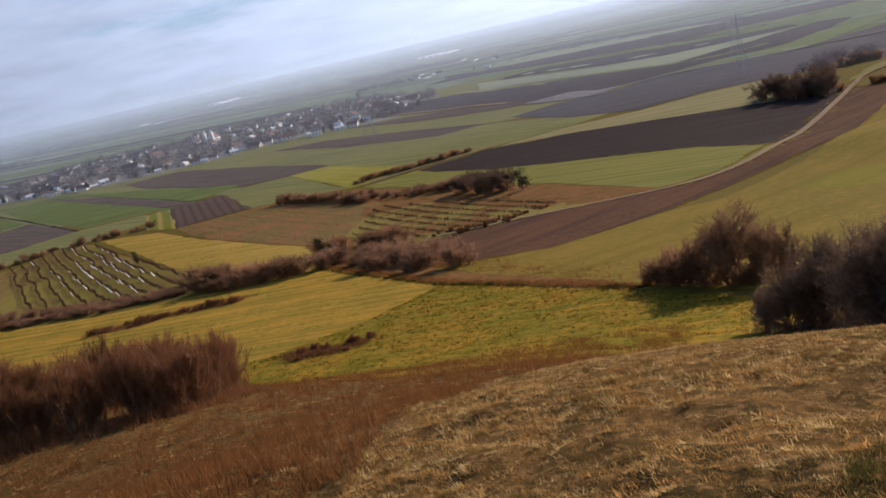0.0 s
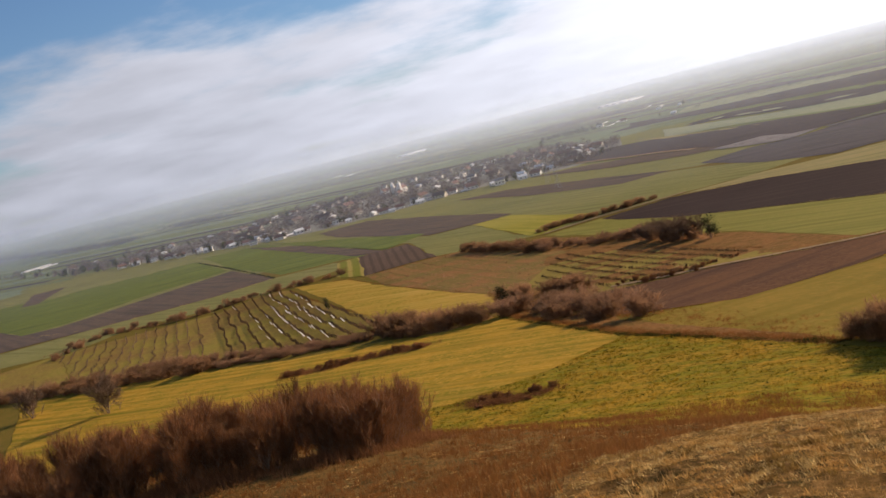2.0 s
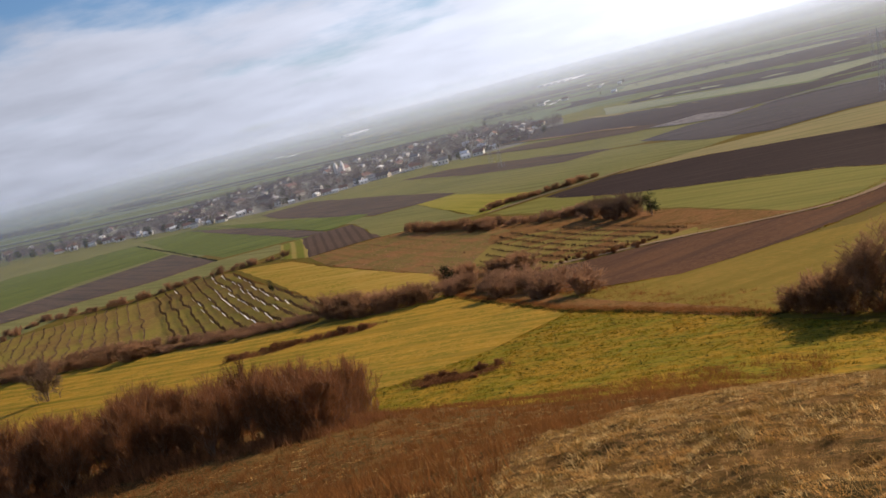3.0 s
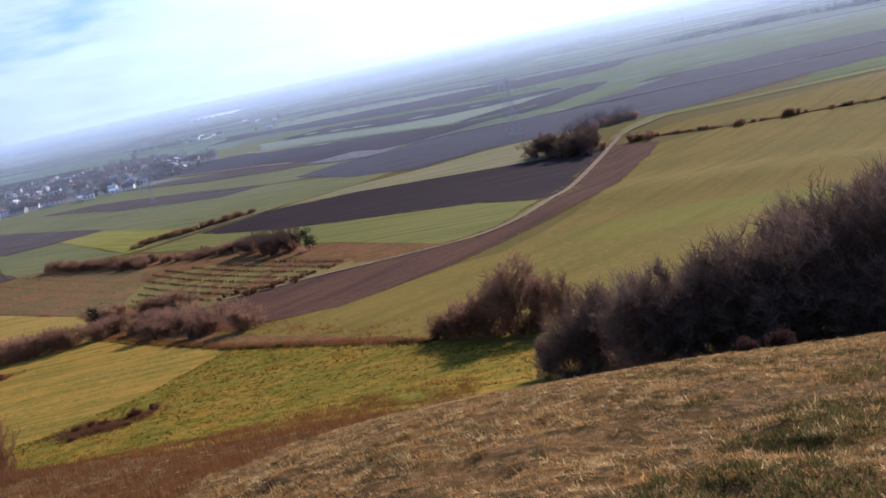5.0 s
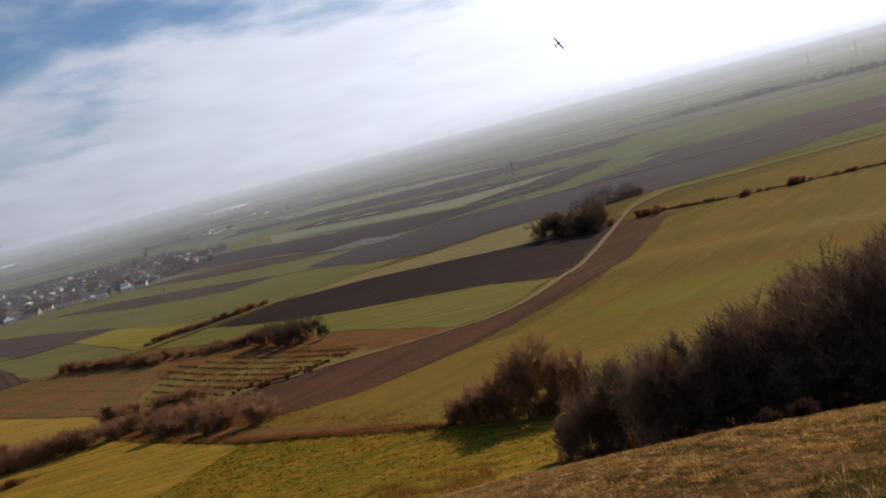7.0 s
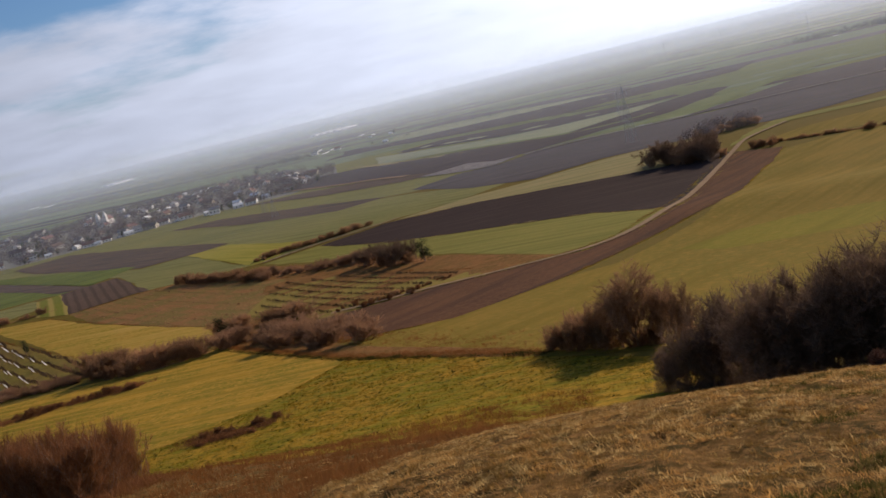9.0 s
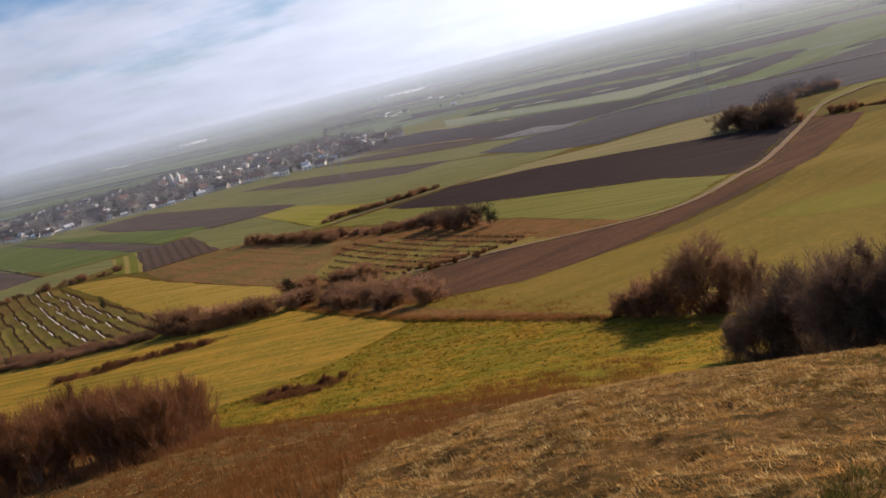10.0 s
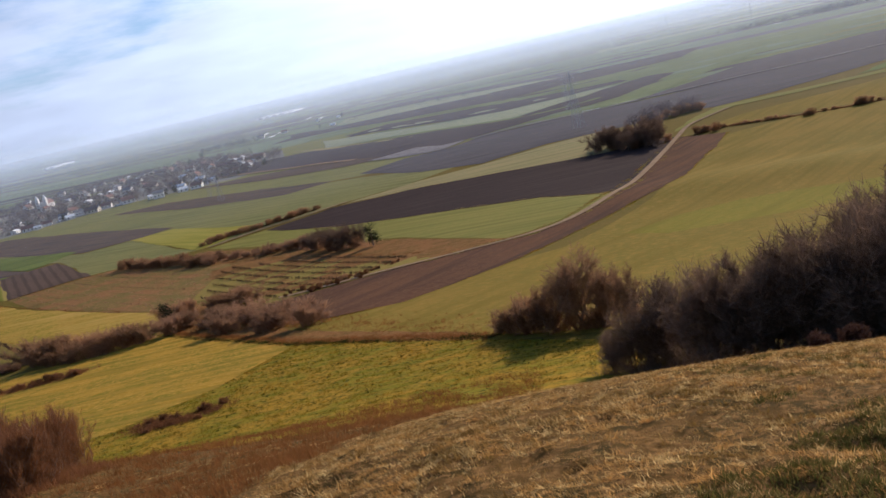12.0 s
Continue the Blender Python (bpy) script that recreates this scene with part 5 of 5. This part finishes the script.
def fleece_cover():
    """A strip of white fleece hung over the wire of a vine row: a wavy, slightly leaning sheet with a rolled top edge."""
    thing = tagged(new("vine_cover"), "white fleece strip hanging on a vine row", "cover")
    verts, faces, n = [], [], 14
    for k in range(n + 1):
        x = -0.55 + 1.1 * k / n
        for m in range(4):
            u = m / 3
            verts.append((x, 0.3 - 0.6 * u + 0.08 * math.sin(x * 5 + m), 0.15 + 1.15 * u + 0.06 * noise.noise((x * 2, m, 3))))
    for k in range(n):
        for m in range(3):
            a = 4 * k + m
            faces.append((a, a + 4, a + 5, a + 1))
    raw_part("fleece", verts, faces, (FLEECE,), thing)
    v, f = [], []
    tube(v, f, Vector((-0.6, -0.3, 1.31)), Vector((0.6, -0.3, 1.31)), 0.03, 0.03, 6)
    raw_part("wire", v, f, (TIMBER,), thing, "dark tied wire")
    for x in (-0.55, 0.55):
        v, f = [], []
        tube(v, f, Vector((x, -0.3, -0.1)), Vector((x, -0.3, 1.42)), 0.04, 0.035, 6)
        raw_part("post", v, f, (TIMBER,), thing, "wooden post")
    return thing


COVER = fleece_cover()
COVER.matrix_basis = on_land(-120, 340, -63)
r_cover = random.Random(5)
ordered = sorted(ROWS, key=lambda places: -max(p.x * 0.893 + p.y * 0.45 for p in places))
for places, lo, hi, n_covers in zip(ordered[1:], (0.2, 0.12, 0.04, 0.02, 0.25, 0.2, 0.92), (0.9, 0.98, 0.95, 0.72, 0.6, 0.7, 0.98), (11, 14, 14, 13, 4, 4, 1)):
    places = sorted(places, key=lambda p: p.y)
    for k in range(n_covers):
        p = places[int(len(places) * min(0.99, lo + (hi - lo) * (k + r_cover.uniform(0.0, 0.9)) / n_covers))]
        put(COVER, on_land(p.x - 0.45, p.y - 0.45, -63 + r_cover.uniform(-14, 14), r_cover.uniform(1.05, 1.5), 0.02), group="white covers on the vines")

# ---- power line ----
STEEL = material("galvanised_steel", ((0.42, 0.43, 0.44), (0.36, 0.37, 0.38), (0.48, 0.49, 0.5)), grain=0.4, patch=2, rough=0.5, bump=0.05, spec=0.3)


def pylon():
    thing = tagged(new("pylon"), "grey lattice steel power pylon standing in a field", "pylon")
    tall, foot, head = 38.0, 3.2, 0.7
    for sx in (-1, 1):
        for sy in (-1, 1):
            v, f = [], []
            tube(v, f, Vector((sx * foot, sy * foot, -0.5)), Vector((sx * head, sy * head, tall * 0.72)), 0.09, 0.07, 4)
            tube(v, f, Vector((sx * head, sy * head, tall * 0.72)), Vector((0, 0, tall)), 0.07, 0.05, 4)
            raw_part("leg", v, f, (STEEL,), thing)
    v, f = [], []
    for k in range(9):
        z0, z1 = tall * 0.08 * k, tall * 0.08 * (k + 1)
        w0, w1 = (foot + (head - foot) * min(1, z / (tall * 0.72)) for z in (z0, z1))
        for a, b in (((-1, -1), (1, -1)), ((1, -1), (1, 1)), ((1, 1), (-1, 1)), ((-1, 1), (-1, -1))):
            tube(v, f, Vector((a[0] * w0, a[1] * w0, z0)), Vector((b[0] * w1, b[1] * w1, z1)), 0.035, 0.035, 3)
            tube(v, f, Vector((b[0] * w0, b[1] * w0, z0)), Vector((a[0] * w1, a[1] * w1, z1)), 0.035, 0.035, 3)
    raw_part("bracing", v, f, (STEEL,), thing)
    for z, l in ((tall * 0.74, 7.0), (tall * 0.86, 5.0)):
        v, f = [], []
        tube(v, f, Vector((-l, 0, z)), Vector((l, 0, z)), 0.11, 0.11, 4)
        for s in (-1, 1):
            tube(v, f, Vector((s * l, 0, z)), Vector((0, 0, z + 2.2)), 0.07, 0.07, 3)
            tube(v, f, Vector((s * l * 0.95, 0, z)), Vector((s * l * 0.95, 0, z - 1.8)), 0.07, 0.07, 3)
        raw_part("crossarm", v, f, (STEEL,), thing)
    return thing


PYLON = pylon()
PYLON.matrix_basis = on_land(174, 490, 40, 0.85)
for x, y, size in ((214, 615, 0.65), (-26, 592, 0.5), (-34, 640, 0.5), (933, 1120, 1.1), (930, 1220, 1.1), (659, 1130, 0.9), (787, 1640, 1.0), (667, 1618, 1.0)):
    put(PYLON, on_land(x, y, 40, size), group="power pylons")

# ---- the model aircraft ----


def glider():
    thing = tagged(new("model_aircraft"), "small dark model aircraft banking in the air", "model aircraft")
    foam = material("grey_foam", ((0.1, 0.1, 0.1), (0.08, 0.08, 0.085), (0.12, 0.12, 0.12)), grain=0.1, patch=0.5, rough=0.5, bump=0)
    v, f = [], []
    rings = ((-0.45, 0.012), (-0.2, 0.03), (0.1, 0.05), (0.3, 0.05), (0.42, 0.02))
    for (a, ra), (b, rb) in zip(rings, rings[1:]):
        tube(v, f, Vector((a, 0, 0)), Vector((b, 0, 0)), ra, rb, 8)
    raw_part("fuselage", v, f, (foam,), thing)
    for s in (-1, 1):
        bm = bmesh.new()
        box(bm, 0.02, 0.22, *sorted((0, s * 0.72)), 0.03, 0.055)
        for q in bm.verts:
            if abs(q.co.y) > 0.5:
                q.co.x = 0.07 + (q.co.x - 0.07) * 0.5
                q.co.z += 0.06
        part("wing", bm, foam, thing)
    bm = bmesh.new()
    box(bm, -0.46, -0.36, -0.2, 0.2, 0.0, 0.014)
    part("tailplane", bm, foam, thing)
    bm = bmesh.new()
    box(bm, -0.46, -0.35, -0.008, 0.008, 0.0, 0.16)
    part("fin", bm, foam, thing)
    return thing


GLIDER = glider()
GLIDER.matrix_basis = pose(40.5, 91.2, 60.9, 70, -20, 25) @ Matrix.Scale(1.05, 4)

# ---- grass ----


def blades(name, label, mat, places, per, height, width, lean, seed, category="grass", lain=None):
    """Tufts of thin blades; places: (x, y, z, size)."""
    g = np.random.default_rng(seed)
    p = np.repeat(np.array(places), per, axis=0)
    n = len(p)
    a, tilt = g.uniform(0, 2 * np.pi, n), np.abs(g.normal(lean, 0.35, n))
    if lain is not None:
        a = np.where(g.random(n) < 0.65, g.normal(lain, 0.5, n), a)
    s = p[:, 3] * g.uniform(0.5, 1.2, n)
    root = p[:, :3] + np.stack([g.normal(0, 0.35, n) * p[:, 3] * height, g.normal(0, 0.35, n) * p[:, 3] * height, np.full(n, -0.02)], 1)
    tip = root + np.stack([np.sin(tilt) * np.cos(a), np.sin(tilt) * np.sin(a), np.cos(tilt)], 1) * (s * height)[:, None]
    b = a + g.uniform(-1.2, 1.2, n) + np.pi / 2
    side = np.stack([np.cos(b), np.sin(b), np.zeros(n)], 1) * (s * width / 2)[:, None]
    co = np.empty((n, 3, 3))
    co[:, 0], co[:, 1], co[:, 2] = root - side, root + side, tip
    me = bpy.data.meshes.new(name)
    me.vertices.add(3 * n)
    me.vertices.foreach_set("co", co.ravel())
    me.loops.add(3 * n)
    me.loops.foreach_set("vertex_index", np.arange(3 * n))
    me.polygons.add(n)
    me.polygons.foreach_set("loop_start", np.arange(0, 3 * n, 3))
    me.update(calc_edges=True)
    me.materials.append(mat)
    return tagged(new(name, me), label, category, kind="stuff")


def scatter(n, r0, r1, a0, a1, seed, keep=None):
    """Places on the knoll between two distances and two bearings (degrees to the left), thinning outwards, in loose patches."""
    r = random.Random(seed)
    out = []
    while len(out) < n:
        d, a = r.uniform(r0, r1), math.radians(r.uniform(a0, a1))
        x, y = -d * math.sin(a), d * math.cos(a)
        if noise.noise((x / 2.6, y / 2.6, 7)) + 0.5 * noise.noise((x / 0.8, y / 0.8, 2)) < r.uniform(-0.5, 0.3):
            continue
        if keep and not keep(x, y):
            continue
        out.append((x, y, turf_top(x, y), 0.6 + 0.8 * r.random() ** 3 + d / 75))
    return out


def weedy(x, y):
    return math.hypot(x, y) > max(9.0, 26 - 1.9 * math.degrees(math.atan2(-x, y)))


blades("dry_grass", "matted dry grass tussocks on the knoll", BLADE, scatter(56000, 3.2, 46, -52, 42, 1, lambda x, y: not weedy(x, y) or noise.noise((x, y, 1)) > 0.25), 20, 0.062, 0.012, 0.95, 1, lain=math.radians(160))
blades("grass_tussocks", "straw-coloured tussocks standing out of the turf", BLADE, scatter(8000, 9, 44, -40, 30, 14, lambda x, y: not weedy(x, y) and noise.noise((x / 1.3, y / 1.3, 21)) > -0.15), 26, 0.095, 0.013, 0.75, 14, lain=math.radians(170))
SHORT = material("short_dead_grass", ((0.318, 0.18, 0.061), (0.15, 0.092, 0.028), (0.487, 0.305, 0.122)), grain=0.4, patch=1.4, bump=0, island=0.6, thin=0.4, crisp=1.8)
blades("short_grass", "short dead grass between the tussocks", SHORT, [(x, y, turf_top(x, y), 0.6 + math.hypot(x, y) / 30) for x, y in ((d * math.sin(a), d * math.cos(a)) for d, a in ((3 + 27 * (k * 0.618034 % 1), math.radians(-40 + 95 * (k * 0.754878 % 1))) for k in range(26000)))], 10, 0.07, 0.012, 0.8, 13)
GREENBLADE = material("dark_green_grass", ((0.125, 0.11, 0.026), (0.07, 0.07, 0.016), (0.26, 0.195, 0.06)), grain=0.3, patch=0.8, bump=0, island=0.55, thin=0.4, crisp=1.6)
# Darker green patches, closer together towards the right.
blades("damp_grass", "patches of darker green grass on the knoll", GREENBLADE, scatter(26000, 3.0, 26, -60, -22, 12, lambda x, y: noise.noise((x / 1.7, y / 1.7, 11)) > 0.3 - (math.degrees(math.atan2(x, y)) - 22) / 40), 14, 0.075, 0.012, 0.85, 12)
blades("weeds", "band of tall dead reddish weeds below the crest", STALK, scatter(15000, 9, 78, -14, 42, 2, weedy), 9, 0.24, 0.02, 0.5, 2, "weeds")
MEADOW_AREA = [(-1, 141), (11, 120), (19, 103), (25, 90), (29, 80), (27, 66), (15, 62), (5, 64), (-5, 70), (-11, 76), (-40, 80), (-60, 92), (-45, 112), (-24, 112), (-12, 122)]
blades("meadow_tussocks", "green tussocks of rough meadow grass", TUSSOCK, scatter(15000, 62, 141, -28, 34, 3, lambda x, y: inside((x, y), MEADOW_AREA)), 9, 0.13, 0.04, 0.95, 3)
DARKTUFT = material("shade_and_ditch_tufts", ((0.06, 0.062, 0.012), (0.045, 0.045, 0.01), (0.09, 0.08, 0.018)), grain=0.5, patch=3, bump=0, island=0.4, thin=0.3)
# Dark-coloured tufts put in for the small shadows of the meadow tussocks.
blades("meadow_rushes", "scattered dark tufts in place of tussock shadows in the meadow", DARKTUFT, scatter(1100, 64, 138, -26, 26, 31, lambda x, y: inside((x, y), MEADOW_AREA)), 10, 0.12, 0.05, 0.7, 31)
BANK = [(-29, 213), (-11, 168.5), (-1, 142.5), (8, 127), (17, 110.5), (21, 102)]
blades("bank_grass", "dark strip of tall dead grass along the meadow bank", STALK, [(x, y, land(x, y), 1.6) for x, y in along(BANK, 2400, 0.8, 61)], 12, 0.3, 0.035, 0.5, 4)

# ---- hedgerow undergrowth and verges ----


def undergrowth(name, label, mat, points, n, spread, height, width, lean, seed):
    blades(name, label, mat, [(x, y, land(x, y), 0.7 + 0.8 * abs(noise.noise((x / 6, y / 6, 2))) * 2) for x, y in along(points, n, spread, seed)], 12, height, width, lean, seed, "undergrowth")


BROWN = PALETWIG
undergrowth("hedge_undergrowth", "low brown undergrowth below a field hedge", BROWN, [(176, 358), (187, 362), (197, 351), (214, 334), (230, 324), (252, 315), (285, 297)], 2600, 0.5, 0.75, 0.07, 0.5, 71)
undergrowth("hedge_undergrowth", "low brown undergrowth beside a lane", BROWN, [(-31, 410), (-21, 420), (-11, 421), (5, 428), (21, 434)], 500, 0.8, 0.9, 0.07, 0.5, 72)
undergrowth("hedge_undergrowth", "brown undergrowth below the vineyard hedge", BROWN, [(-233, 290), (-185, 272), (-134, 252), (-119, 248), (-99, 240), (-84, 236), (-69, 229), (-62, 232), (-51, 214), (-41, 206), (-31, 210)], 1500, 1.2, 1.0, 0.05, 0.5, 73)
undergrowth("hedge_undergrowth", "brown undergrowth of a long field hedge", BROWN, [(-61, 403), (-47, 380), (-33, 363), (-24, 349), (-11, 338), (5, 326), (14, 308), (26, 280)], 1100, 1.4, 0.9, 0.06, 0.5, 74)
undergrowth("hedge_undergrowth", "brown undergrowth above the vineyard", BROWN, [(-256, 376), (-241, 403), (-211, 396), (-186, 397), (-165, 420), (-133, 422), (-122, 425)], 800, 1.2, 0.7, 0.06, 0.5, 75)
undergrowth("bank_ditch", "dark rank grass in the ditch above the meadow", DARKTUFT, [(-30, 211), (-12, 167), (-2, 141.5), (7, 126), (16, 109.5), (21, 101)], 1500, 0.4, 0.4, 0.05, 0.6, 93)
undergrowth("scrub", "russet scrub on the heath bank", STALK, [(-24, 225), (-10, 195), (3, 160), (13, 132), (20, 108)], 1800, 2.4, 0.4, 0.04, 0.6, 90)
undergrowth("scrub", "russet scrub in the hollow between fields", STALK, [(-29, 222), (-22, 206), (-14, 192), (-6, 178), (0, 160)], 900, 4.0, 0.5, 0.04, 0.5, 76)
undergrowth("track_verge", "dry grass verge along the dirt track", STALK, [(-2, 219), (8, 217.5), (21, 217.5), (39, 215.5), (58, 216.5), (72, 226), (90, 247), (119, 291), (148, 336), (171, 371)], 1300, 0.6, 0.3, 0.05, 0.7, 77)
undergrowth("field_brush", "low brush across the mown field", REDTWIG, [(-76, 194), (-66, 188), (-59, 192), (-51, 188), (-42, 187)], 1500, 1.4, 0.8, 0.04, 0.5, 78)
undergrowth("thicket_foot", "low russet brush at the foot of the saplings", REDTWIG, [(-13, 52), (-15.5, 47.5), (-19, 45.5), (-27, 45), (-37, 42)], 1500, 1.1, 0.55, 0.03, 0.5, 91)
undergrowth("thicket_foot", "tangled dead brush under the dark shrubs", TWIG, [(22, 62), (25.5, 57), (28, 51), (31, 45.5), (38, 40.5), (46, 36), (53, 31)], 2600, 1.3, 0.7, 0.03, 0.6, 92)
undergrowth("meadow_brush", "low russet brush in the meadow", REDTWIG, [(-21, 110), (-18, 107), (-14, 105), (-12, 108)], 1100, 1.3, 0.5, 0.03, 0.5, 79)
STRAW = material("bleached_verge_grass", ((0.42, 0.3, 0.11), (0.3, 0.23, 0.07), (0.55, 0.4, 0.18)), grain=0.6, patch=4, bump=0, island=0.4, thin=0.4)
VERGE = material("green_verge_grass", ((0.3, 0.25, 0.06), (0.2, 0.19, 0.04), (0.42, 0.32, 0.1)), grain=0.6, patch=4, bump=0, island=0.4, thin=0.4)
undergrowth("track_verge", "yellow-green grass verge beside the dirt track", VERGE, [(39, 215), (58, 216), (72, 225), (90, 246.5), (119, 290), (148, 335.5), (171, 370)], 2000, 0.6, 0.3, 0.08, 0.8, 94)
undergrowth("track_verge", "yellow-green grass verge beside the ploughed strip", VERGE, [(23, 213.5), (40, 211.3), (59, 212), (75, 221.5), (94, 242.5), (123, 286), (152, 331.5), (175, 366)], 2000, 0.5, 0.25, 0.08, 0.8, 95)
undergrowth("field_verge", "bleached grass verge between a green crop and ploughed soil", STRAW, [(-3, 408), (25, 355), (53, 326), (85, 291), (95, 248)], 900, 0.35, 0.3, 0.06, 0.7, 80)
undergrowth("field_verge", "bleached grass verge above a ploughed field", STRAW, [(28, 428), (71, 417), (117, 389), (143, 374)], 600, 0.4, 0.3, 0.07, 0.7, 81)
undergrowth("field_verge", "rough grass verge below a ploughed strip", TUSSOCK, [(-6, 171), (3, 162), (18, 155.5), (40, 171.5), (63, 195.5), (87, 218.5), (112, 243.5), (138, 281.5), (181, 341.5)], 1500, 0.45, 0.25, 0.04, 0.8, 82)
undergrowth("field_verge", "dead grass verge round a hay field", STALK, [(-149, 417), (-118, 402), (-89, 353), (-62, 306), (-36, 261), (-31, 226)], 900, 0.5, 0.3, 0.05, 0.7, 83)
undergrowth("field_verge", "dead grass verge along a vineyard", STALK, [(-149, 410), (-110, 337), (-72, 266), (-64, 240)], 700, 0.6, 0.4, 0.05, 0.6, 84)
undergrowth("field_verge", "thin grass edge of a mown field", TUSSOCK, [(-10, 168), (-1, 141), (-5, 134), (-12, 122), (-24, 112), (-45, 112)], 1300, 0.5, 0.16, 0.03, 0.8, 85)
undergrowth("field_verge", "dead grass verge between vineyards and heath", STALK, [(-110, 401), (-78, 410), (-62, 408), (-30, 345), (-14, 331), (12, 288), (34, 232)], 1100, 0.6, 0.35, 0.05, 0.6, 86)
undergrowth("field_ditch", "dark grassy ditch between green fields", NEEDLE, [(-319, 692), (-248, 583), (-177, 470)], 700, 0.5, 0.6, 0.1, 0.6, 89)
undergrowth("field_verge", "bleached verge beside a green strip field", STRAW, [(-316, 459), (-267, 434), (-206, 450), (-178, 472)], 500, 0.5, 0.35, 0.08, 0.6, 87)
undergrowth("field_verge", "bleached verge under a bright crop", STRAW, [(-28, 403), (-50, 406), (-79, 411)], 300, 0.5, 0.3, 0.07, 0.6, 88)
